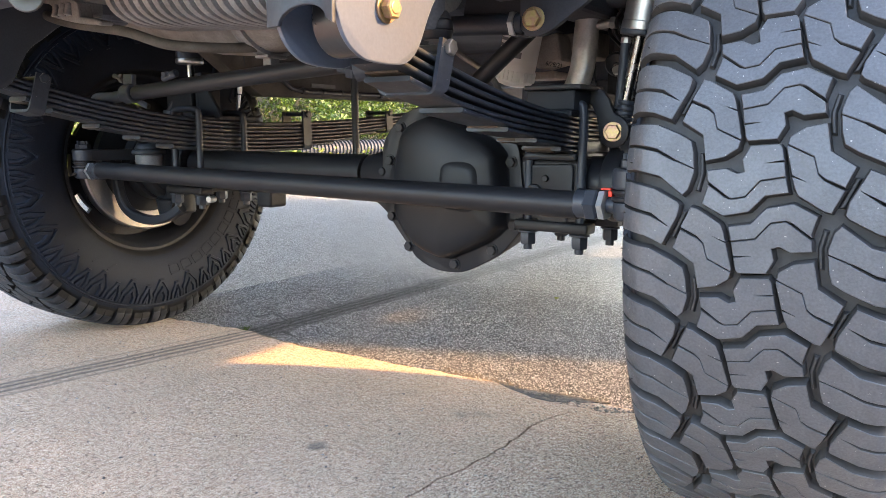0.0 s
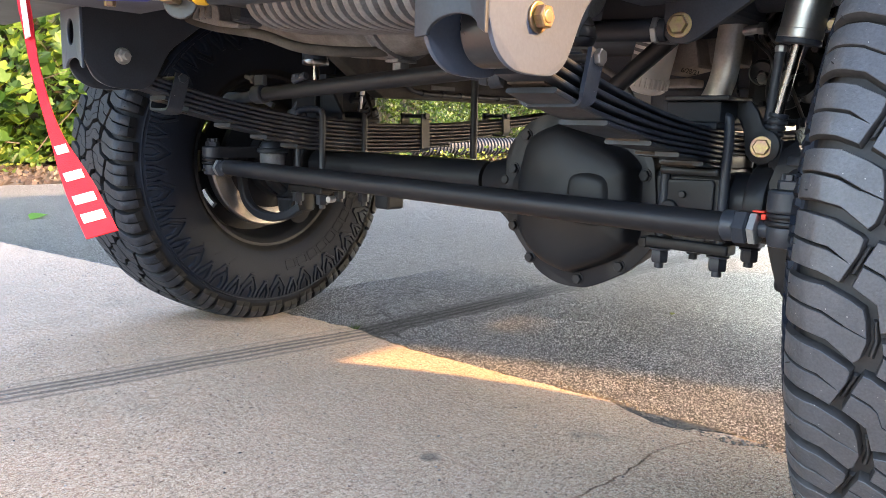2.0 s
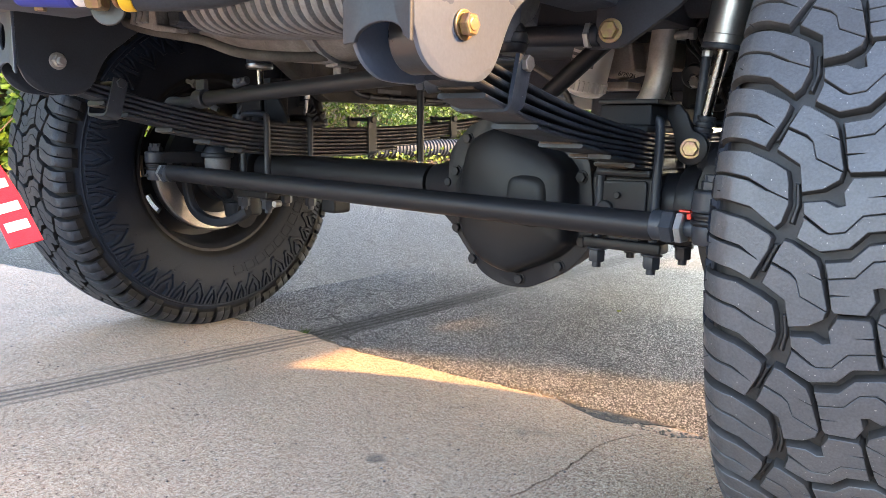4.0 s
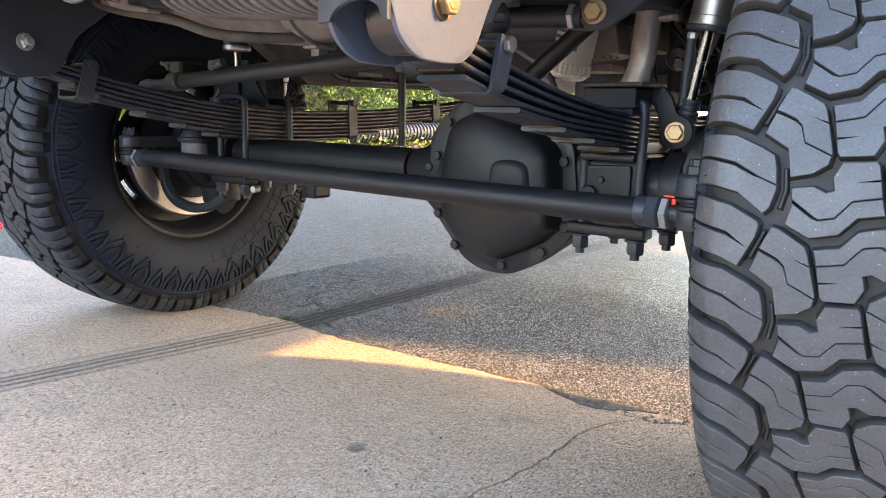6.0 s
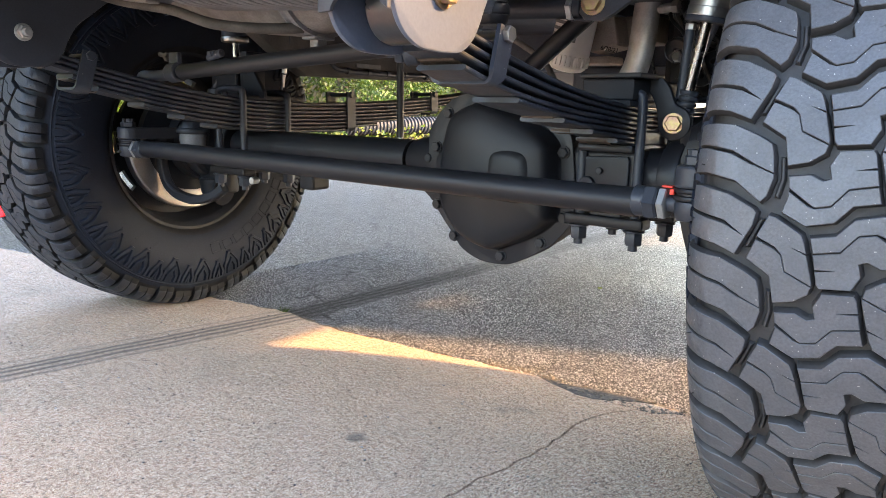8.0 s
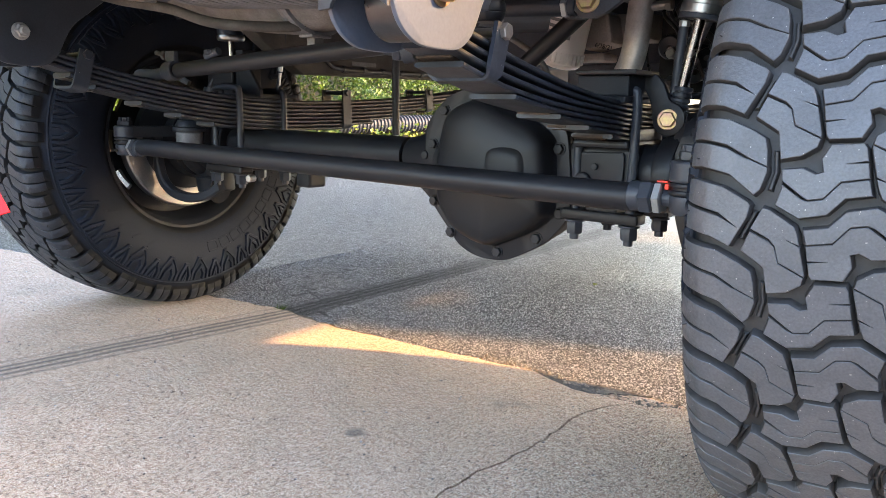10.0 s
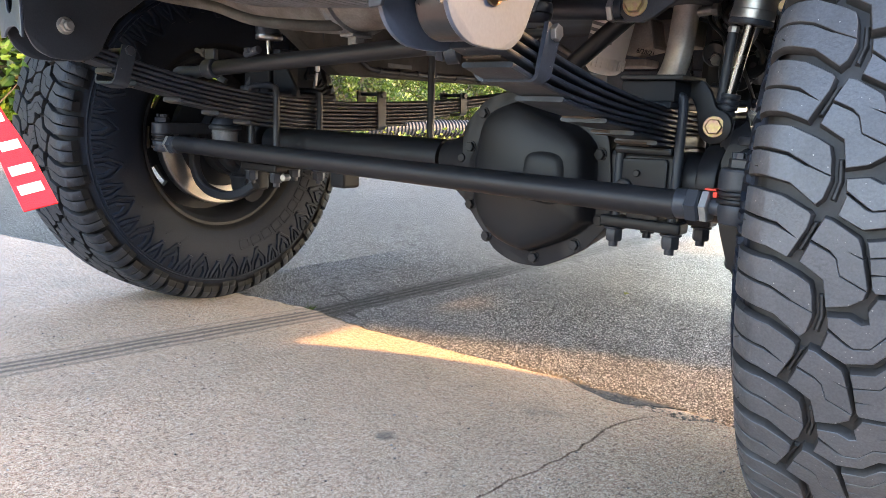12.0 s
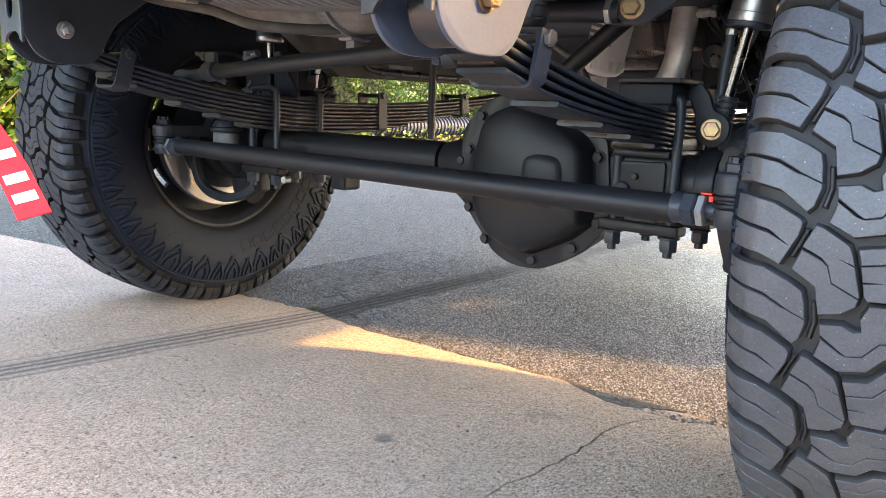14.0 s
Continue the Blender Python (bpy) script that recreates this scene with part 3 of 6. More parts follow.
def tread_block(polys, depth=0.0125, drop=0.0):
    """One block: outlines in (across, along) on the tread, cut by its sipes, with a worn edge and sloped walls."""
    bm = bmesh.new()
    for poly in polys:
        t = bmesh.new()
        rings = []
        for d, h in ((-0.0007, 0.0), (0.0, -0.0007), (0.0018, -depth)):
            rings.append([t.verts.new((u, s, h)) for u, s in grown(poly, d)])
        t.faces.new(rings[0])
        for k, (r0, r1) in enumerate(zip(rings, rings[1:])):
            for i in range(len(poly)):
                t.faces.new((r0[i], r0[(i + 1) % len(poly)], r1[(i + 1) % len(poly)], r1[i])).material_index = k
        for c in (0.04, 0.08, 0.105, 0.118, 0.126, 0.132, 0.137, 0.141, 0.1445, 0.147):
            for q in (-1, 1):
                bmesh.ops.bisect_plane(t, geom=list(t.verts) + list(t.edges) + list(t.faces), plane_co=(q * c * TREAD_W, 0, 0), plane_no=(1, 0, 0))
        for v in t.verts:
            u, s, h = v.co
            r = crown(u) + h - drop
            a = s / R_TYRE
            v.co = (u, -r * math.cos(a), r * math.sin(a))
        me = bpy.data.meshes.new("tmp")
        t.to_mesh(me)
        t.free()
        bm.from_mesh(me)
        bpy.data.meshes.remove(me)
    return bm


def cut(poly, i, j, line, gaps):
    """Splits an outline along a sipe that enters at its edge i and leaves at its edge j; half its width at each bend."""
    up = [(u, s + g) for (u, s), g in zip(line, gaps)]
    dn = [(u, s - g) for (u, s), g in zip(line, gaps)]
    one, two = poly[i + 1:j + 1], poly[j + 1:] + poly[:i + 1]
    ac = sum(p[1] for p in one) / len(one)
    bc = sum(p[1] for p in two) / len(two)
    return [one + (up if ac > bc else dn)[::-1], two + (dn if ac > bc else up)]


def slit(poly, i, start, tip, gap=0.0006):
    """A short sipe that enters the outline at its edge i and ends inside."""
    (u0, s0), (u1, s1) = poly[i], poly[(i + 1) % len(poly)]
    d = Vector((u1 - u0, s1 - s0)).normalized() * gap
    return poly[:i + 1] + [(start[0] - d.x, start[1] - d.y), tip, (start[0] + d.x, start[1] + d.y)] + poly[i + 1:]


def turned(polys):
    return [[(-u, -s) for u, s in p] for p in polys]


OUTER = -0.1448
SL1 = cut([(OUTER, 0.086), (-0.1045, 0.083), (-0.08, 0.0725), (-0.0683, 0.0655), (-0.065, 0.0545), (-0.0627, 0.0335), (-0.067, 0.0165), (-0.0725, 0.0105), (-0.0972, 0.029), (-0.1258, 0.0355), (OUTER, 0.036)],
          4, 10, [(-0.0632, 0.038), (-0.082, 0.0455), (-0.0845, 0.0465), (-0.1031, 0.0561), (-0.1296, 0.0616), (OUTER, 0.063)], (0.0004, 0.0005, 0.0012, 0.0015, 0.0017, 0.0019))
SL2 = [slit([(-0.1408, 0.0225), (-0.1302, 0.0222), (-0.1017, 0.0162), (-0.0775, 0.004), (-0.0745, 0.0005), (-0.0765, -0.0117), (-0.0905, -0.0418), (-0.1105, -0.034), (-0.13, -0.0305), (-0.1408, -0.0305)],
            9, (-0.1408, -0.0035), (-0.1036, -0.0113), 0.0019)]
SL2 = [SL2[0][:11] + [(-0.1036, -0.0128), (-0.083, -0.0232), (-0.1036, -0.0096)] + SL2[0][12:]]
CL1 = cut(slit([(-0.063, -0.0005), (-0.0565, -0.002), (-0.0335, -0.0158), (-0.03, -0.0235), (-0.0205, -0.06), (-0.0225, -0.071), (-0.035, -0.08), (-0.0525, -0.084), (-0.0575, -0.058), (-0.0795, -0.044), (-0.07, -0.0165)],
               3, (-0.0272, -0.0337), (-0.0415, -0.028)),
          7, 12, [(-0.021, -0.063), (-0.0443, -0.052), (-0.049, -0.0365), (-0.055, -0.031), (-0.0722, -0.0232)], (0.0005, 0.0005, 0.0006, 0.0012, 0.0014))
C3 = slit([(-0.026, -0.0178), (-0.0055, -0.0137), (0.0078, 0.0022), (0.031, 0.0078), (0.0525, -0.003), (0.0482, -0.02), (0.0502, -0.0365), (0.032, -0.039), (0.0215, -0.034), (0.015, -0.0365), (0.0178, -0.048), (0.0115, -0.0615), (-0.0143, -0.0637), (-0.017, -0.06)],
          13, (-0.0195, -0.0475), (-0.0012, -0.0448))
C3 = cut(C3, 5, 16, [(0.0488, -0.0245), (0.031, -0.0118), (0.0255, -0.0092), (0.0124, -0.012), (-0.0002, -0.028), (-0.0223, -0.0325)], (0.0015, 0.0013, 0.0005, 0.0005, 0.0005, 0.0005))
TREAD = [SL1, SL2, CL1, C3, turned(SL1), turned(SL2), turned(CL1), turned(C3)]

GROOVE_BARS = [[(-0.0595, 0.054), (-0.0565, 0.054), (-0.0545, 0.034), (-0.058, 0.016), (-0.061, 0.017), (-0.0575, 0.034)],
               [(-0.0722, -0.006), (-0.0688, -0.006), (-0.0798, -0.034), (-0.0832, -0.034)]]
GROOVE_BARS += turned(GROOVE_BARS)

SIDE = [(0.1405, 0.418), (0.147, 0.405), (0.156, 0.383), (0.1625, 0.36), (0.161, 0.335), (0.156, 0.31), (0.148, 0.284), (0.14, 0.266), (0.13, 0.255), (0.12, 0.248), (0.108, 0.236)]


CARCASS = [(0.06, 0.4618), (0.1, 0.459), (0.118, 0.4535), (0.1275, 0.443), (0.133, 0.431), (0.1375, 0.422)]
CARCASS = [(-u, r) for u, r in CARCASS[::-1]] + [(0.0, 0.4625)] + CARCASS


def side_u(r):
    for (u0, r0), (u1, r1) in zip(SIDE, SIDE[1:]):
        if r >= r1:
            return u0 + (u1 - u0) * (r - r0) / (r1 - r0)
    return SIDE[-1][0]


def relief(outline, side, height=0.0028):
    """A raised mark on the sidewall; outline in (angle, radius)."""
    bm = bmesh.new()
    top, low = [], []
    ca = sum(a for a, r in outline) / len(outline)
    cr = sum(r for a, r in outline) / len(outline)
    for a, r in outline:
        a1, r1 = ca + (a - ca) * 0.86, cr + (r - cr) * 0.9
        top.append(bm.verts.new((side * (side_u(r1) + height), -r1 * math.cos(a1), r1 * math.sin(a1))))
        low.append(bm.verts.new((side * (side_u(r) - 0.0015), -r * math.cos(a), r * math.sin(a))))
    n = len(outline)
    for i in range(n):
        bm.faces.new((low[i], low[(i + 1) % n], top[(i + 1) % n], top[i]))
    bm.faces.new(top)
    return bm


def frame_ring(a0, a1, r0, r1, side, w=0.006, height=0.0022):
    """A raised open frame on the sidewall: the outline of one moulded character."""
    bm = bmesh.new()
    aw = w / ((r0 + r1) / 2)
    quads = (((a0, r0), (a1, r0), (a1, r0 + w), (a0, r0 + w)), ((a0, r1 - w), (a1, r1 - w), (a1, r1), (a0, r1)),
             ((a0, r0 + w), (a0 + aw, r0 + w), (a0 + aw, r1 - w), (a0, r1 - w)), ((a1 - aw, r0 + w), (a1, r0 + w), (a1, r1 - w), (a1 - aw, r1 - w)))
    for q in quads:
        t = relief(q, side, height)
        me = bpy.data.meshes.new("tmp")
        t.to_mesh(me)
        t.free()
        bm.from_mesh(me)
        bpy.data.meshes.remove(me)
    return bm


def band(line, st, side, height, w=0.0036):
    """A raised bar along a bent line on the sidewall; places in (share of a pitch, radius)."""
    pts = [Vector((a * st * 0.38, r)) for a, r in line]
    edge = []
    for i, p in enumerate(pts):
        d0 = (p - pts[i - 1]).normalized() if i else (pts[1] - p).normalized()
        d1 = (pts[i + 1] - p).normalized() if i < len(pts) - 1 else d0
        nn = Vector((-d0.y - d1.y, d0.x + d1.x)).normalized()
        edge.append(nn / max(0.6, nn.dot(Vector((-d0.y, d0.x)))))
    bm = bmesh.new()
    rows = []
    for p, e in zip(pts, edge):
        row = []
        for k, h in ((1.35, -0.0015), (0.75, height), (-0.75, height), (-1.35, -0.0015)):
            q = p + e * w * k
            a = q.x / 0.38
            row.append(bm.verts.new((side * (side_u(q.y) + h), -q.y * math.cos(a), q.y * math.sin(a))))
        rows.append(row)
    for r0, r1 in zip(rows, rows[1:]):
        for k in range(3):
            bm.faces.new((r0[k], r0[k + 1], r1[k + 1], r1[k]))
    bm.faces.new(rows[0][::-1])
    bm.faces.new(rows[-1])
    return bm


LUGS = [[(0.06, 0.403), (0.06, 0.374), (0.27, 0.338), (0.36, 0.338), (0.56, 0.374), (0.56, 0.403)],
        [(0.18, 0.403), (0.18, 0.384), (0.31, 0.362), (0.44, 0.384), (0.44, 0.403)],
        [(0.64, 0.403), (0.64, 0.386), (0.76, 0.354), (0.82, 0.354), (0.94, 0.386), (0.94, 0.403)],
        [(0.75, 0.403), (0.79, 0.378), (0.83, 0.403)]]


def build_wheel(label, m, inner, spin, rubber, groove):
    """inner: +1 or -1, the side of the wheel that faces the truck's middle."""
    w = thing("wheel", label, "wheel", group="front wheels", m=m)
    bm = bmesh.new()
    prof = [(-u, r) for u, r in SIDE[::-1]] + CARCASS + SIDE
    lathe(bm, prof, 132)
    for f in bm.faces:
        f.material_index = 1 if abs(f.calc_center_median().x) > 0.138 else 0
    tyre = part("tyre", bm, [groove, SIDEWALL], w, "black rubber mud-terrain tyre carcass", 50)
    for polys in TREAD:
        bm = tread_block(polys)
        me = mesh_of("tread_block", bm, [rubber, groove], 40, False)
        for k in range(PITCHES):
            ob = new("tread_block", me)
            ob.parent = tyre
            ob.matrix_basis = Matrix.Rotation(spin - k * 2 * math.pi / PITCHES, 4, "X")
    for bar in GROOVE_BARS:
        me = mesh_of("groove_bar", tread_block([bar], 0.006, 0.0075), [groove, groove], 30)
        for k in range(PITCHES):
            ob = new("groove_bar", me)
            ob.parent = tyre
            ob.matrix_basis = Matrix.Rotation(spin - k * 2 * math.pi / PITCHES, 4, "X")
    for s in (-1, 1):
        bm = bmesh.new()
        lathe(bm, [(s * (side_u(0.409) - 0.002), 0.4125), (s * (side_u(0.409) + 0.0022), 0.4105), (s * (side_u(0.409) + 0.0022), 0.4085), (s * (side_u(0.405) - 0.002), 0.4065)], 120)
        part("sidewall_rib", bm, SIDEWALL, tyre)
    # fine moulding whiskers left on the shoulder lugs
    bm = bmesh.new()
    rnd = random.Random(61)
    for k in range(4 * PITCHES):
        a, side = k * math.pi / 2 / PITCHES + rnd.uniform(0, 0.05), rnd.choice((-1, 1))
        u = rnd.uniform(0.126, 0.139)
        r = crown(u)
        p = Vector((side * u, -r * math.cos(a), r * math.sin(a)))
        d = Vector((side * rnd.uniform(0.6, 1.0), -math.cos(a) + rnd.uniform(-0.4, 0.4), math.sin(a) + rnd.uniform(-0.4, 0.4))).normalized()
        rod(bm, p - d * 0.001, p + d * rnd.uniform(0.002, 0.0065), 0.0007, 0.0004, 5)
    tagged(part("moulding_whiskers", bm, groove, tyre), "short rubber whiskers along the shoulders", kind="stuff")
    st = PITCH / R_TYRE
    for line in LUGS:
        me = mesh_of("sidewall_lug", band(line, st, inner, 0.0068, 0.0045), SIDEWALL, 20)
        for k in range(PITCHES):
            ob = new("sidewall_lug", me)
            ob.parent = tyre
            ob.matrix_basis = Matrix.Rotation(-k * st, 4, "X")
    if inner > 0:
        for k in range(9):
            a = radians(-95 - 8 * k)
            part("raised_character", frame_ring(a - radians(6.6), a, 0.298, 0.328, inner, 0.0042, 0.0016), SIDEWALL, tyre, "moulded outline of a raised character", 20)
        for k in range(4):
            a = radians(-36 - 9 * k)
            part("raised_character", relief([(a, 0.305), (a + 0.014, 0.302), (a + 0.09, 0.328), (a + 0.075, 0.331)], inner, 0.0013), SIDEWALL, tyre, smooth=20)
    # rim: lips, barrel and a face with openings, nearer the outer side
    s = inner
    bm = bmesh.new()
    lathe(bm, [(s * x, r) for x, r in ((0.108, 0.236), (0.116, 0.252), (0.121, 0.256), (0.1245, 0.252), (0.1235, 0.243), (0.116, 0.236), (0.106, 0.231), (0.1, 0.228), (0.06, 0.222), (0.03, 0.212), (-0.04, 0.21), (-0.07, 0.218), (-0.11, 0.228), (-0.118, 0.24), (-0.122, 0.249), (-0.112, 0.25), (-0.105, 0.236))], 96)
    rim = part("rim", bm, RIM, w, "satin black wheel rim")
    bm = bmesh.new()
    holes = []
    for k in range(10):
        if k in (7, 8):
            continue
        a0 = 2 * math.pi * k / 10 - 0.17
        arc = [(0.193 * math.cos(a0 + 0.34 * j / 6), 0.193 * math.sin(a0 + 0.34 * j / 6)) for j in range(7)]
        arc += [(0.175 * math.cos(a0 + 0.34 * j / 6), 0.175 * math.sin(a0 + 0.34 * j / 6)) for j in range(6, -1, -1)]
        holes.append(arc)
    plate(bm, oval(0, 0, 0.212, 0.212, 72), 0.016, YZ, holes if inner > 0 else ())
    bm.transform(Matrix.Translation((s * 0.012, 0, 0)))
    part("wheel_face", bm, RIM, w, "black wheel face with slot openings")
    bm = bmesh.new()
    rod(bm, (-s * 0.05, 0, 0), (-s * 0.13, 0, 0), 0.07, 0.062, 40, 0.006)
    part("hub_cap", bm, BLACK, w)
    return w


WHEEL_Y, WHEEL_Z, WHEEL_X = -0.03, 0.474, 0.93
STEER = 3.0
build_wheel("black mud-terrain tyre turned slightly, standing on concrete and asphalt", pose(-WHEEL_X, WHEEL_Y, WHEEL_Z, 0, 0, STEER), 1, radians(4), RUBBER_FAR_SHADED, GROOVE_FAR_SHADED)
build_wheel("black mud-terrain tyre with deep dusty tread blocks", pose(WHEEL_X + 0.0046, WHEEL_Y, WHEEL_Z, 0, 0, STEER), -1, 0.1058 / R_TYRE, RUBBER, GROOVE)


# ---- front axle ----
AX_Z = 0.478
axle = thing("front_axle", "matte black solid front axle with bolted differential cover", "axle", (0, 0, 0))
bm = bmesh.new()
rod(bm, (-0.66, 0, AX_Z), (0.02, 0, AX_Z), 0.041, n=36)
part("axle_tube", bm, MATTE, axle, "long black axle tube")
bm = bmesh.new()
flare = [(0.03, 0.0413), (0.05, 0.045), (0.075, 0.053), (0.1, 0.0575), (0.13, 0.063), (0.16, 0.074), (0.19, 0.088)]
lathe(bm, flare, 40)
bm.transform(Matrix.Translation((0, 0, AX_Z)))
part("tube_flare", bm, MATTE, axle, "cast flare between tube and housing")
bm = bmesh.new()
rod(bm, (0.40, 0, AX_Z), (0.66, 0, AX_Z), 0.05, n=36)
part("axle_tube", bm, MATTE, axle, "short black axle tube")
bm = bmesh.new()
box(bm, 0.436, 0.572, -0.058, 0.07, 0.428, 0.528, 0.012)
seat = part("spring_seat", bm, MATTE, axle, "cast spring seat on the short tube")
bm = bmesh.new()
plate(bm, [(0.463, 0.506), (0.465, 0.512), (0.55, 0.515), (0.553, 0.508), (0.553, 0.44), (0.546, 0.432), (0.475, 0.432), (0.463, 0.44)], 0.009, XZ @ Matrix.Translation((0, 0, 0.056)), bevel=0.003)
part("seat_face", bm, MATTE, seat)
bm = bmesh.new()
box(bm, 0.458, 0.562, -0.075, 0.1, 0.521, 0.5345, 0.005)
part("seat_pad", bm, MATTE, seat)
bm = bmesh.new()
box(bm, 0.474, 0.56, -0.045, 0.09, 0.5335, 0.556, 0.004)
part("spacer_block", bm, MATTE, seat)
bm = bmesh.new()
rod(bm, (0.5, -0.06, 0.488), (0.5, -0.071, 0.488), 0.0062, n=18, bevel=0.0015)
part("plug", bm, MATTE, seat)
bm = bmesh.new()
rod(bm, (0.478, -0.05, 0.462), (0.478, -0.073, 0.462), 0.017, 0.015, 28, 0.003)
part("boss", bm, MATTE, seat)
FLANGE = [(0.174, 0.599), (0.214, 0.614), (0.28, 0.621), (0.35, 0.597), (0.392, 0.576), (0.428, 0.549), (0.439, 0.509), (0.446, 0.408), (0.419, 0.363), (0.391, 0.338), (0.332, 0.306), (0.3, 0.298), (0.253, 0.299), (0.21, 0.316), (0.188, 0.34), (0.148, 0.384), (0.129, 0.418), (0.121, 0.523), (0.139, 0.565)]
flange = [(0.285 + (p.x - 0.285) * 1.05, 0.46 + (p.y - 0.46) * 1.04) for p in smooth_line([(x, z, 0) for x, z in FLANGE + FLANGE[:1]], 3)][:-1]
bm = bmesh.new()
plate(bm, flange, 0.014, XZ @ Matrix.Translation((0, 0, 0.05)), bevel=0.002)
cover = part("differential_cover", bm, MATTE, axle, "matte black ten-bolt differential cover")
BULGE = [(0.178, 0.526), (0.195, 0.575), (0.243, 0.6), (0.282, 0.598), (0.376, 0.562), (0.412, 0.536), (0.42, 0.509), (0.424, 0.408), (0.414, 0.386), (0.378, 0.359), (0.311, 0.328), (0.286, 0.322), (0.231, 0.338), (0.194, 0.368), (0.172, 0.412), (0.17, 0.47)]
line = smooth_line([(x, z, 0) for x, z in BULGE + BULGE[:1]], 4)[:-1]
bm = bmesh.new()
loops = []
for f, d in ((1.03, 0.063), (1.005, 0.066), (0.992, 0.074), (0.982, 0.088), (0.962, 0.1), (0.93, 0.1075), (0.87, 0.1125), (0.72, 0.119), (0.45, 0.1245), (0.2, 0.127)):
    cx, cz = 0.3 + 0.012 * (1 - f), 0.462
    loops.append([bm.verts.new((cx + (p.x - cx) * f, -d, cz + (p.y - cz) * f)) for p in line])
for l0, l1 in zip(loops, loops[1:]):
    for j in range(len(line)):
        bm.faces.new((l0[j], l0[(j + 1) % len(line)], l1[(j + 1) % len(line)], l1[j]))
bm.faces.new(loops[-1])
part("cover_dome", bm, MATTE, cover, "domed centre of the cover", 60)
bm = bmesh.new()
pad = [(0.322, 0.425), (0.365, 0.425), (0.38, 0.44), (0.382, 0.488), (0.368, 0.508), (0.325, 0.512), (0.307, 0.496), (0.305, 0.44)]
pl = smooth_line([(x, z, 0) for x, z in pad + pad[:1]], 4)[:-1]
loops = []
for f, d in ((1.35, 0.108), (1.2, 0.1165), (1.08, 0.1222), (0.97, 0.1262), (0.86, 0.1284), (0.7, 0.1296), (0.4, 0.13)):
    loops.append([bm.verts.new((0.348 + (p.x - 0.348) * f, -d, 0.463 + (p.y - 0.463) * f)) for p in pl])
for l0, l1 in zip(loops, loops[1:]):
    for j in range(len(pl)):
        bm.faces.new((l0[j], l0[(j + 1) % len(pl)], l1[(j + 1) % len(pl)], l1[j]))
bm.faces.new(loops[-1])
part("cover_pad", bm, MATTE, cover, "", 70)
for x, z in ((0.165, 0.578), (0.136, 0.511), (0.141, 0.395), (0.186, 0.335), (0.302, 0.309), (0.389, 0.346), (0.436, 0.398), (0.428, 0.515), (0.376, 0.577), (0.262, 0.61)):
    bm = bmesh.new()
    washer(bm, (x, -0.064, z), (0, -1, 0), 0.0122, 0.002)
    nut(bm, (x, -0.066, z), (0, -1, 0), 0.0098, 0.0065)
    part("cover_bolt", bm, MATTE, cover)
bm = bmesh.new()
loops = []
for f, y in ((0.97, -0.05), (0.95, 0.0), (0.86, 0.09), (0.6, 0.17), (0.3, 0.24)):
    loops.append([bm.verts.new((0.285 + (x - 0.285) * f, y, AX_Z + (z - AX_Z) * f)) for x, z in flange])
for l0, l1 in zip(loops, loops[1:]):
    for j in range(len(flange)):
        bm.faces.new((l0[j], l0[(j + 1) % len(flange)], l1[(j + 1) % len(flange)], l1[j]))
bm.faces.new(loops[-1])
bm.faces.new(loops[0][::-1])
part("differential_housing", bm, MATTE, axle, "cast black differential housing", 60)
bm = bmesh.new()
sweep(bm, smooth_line([(0.02, -0.035, 0.447), (0.09, -0.04, 0.433), (0.155, -0.04, 0.385)], 5), [(-0.012, -0.014), (0.012, -0.014), (0.012, 0.014), (-0.012, 0.014)], up=(0, 1, 0))
part("web_rib", bm, MATTE, axle)
bm = bmesh.new()
rod(bm, (0.112, -0.05, 0.487), (0.112, -0.068, 0.487), 0.0095, n=24, bevel=0.003)
part("plug", bm, MATTE, axle)
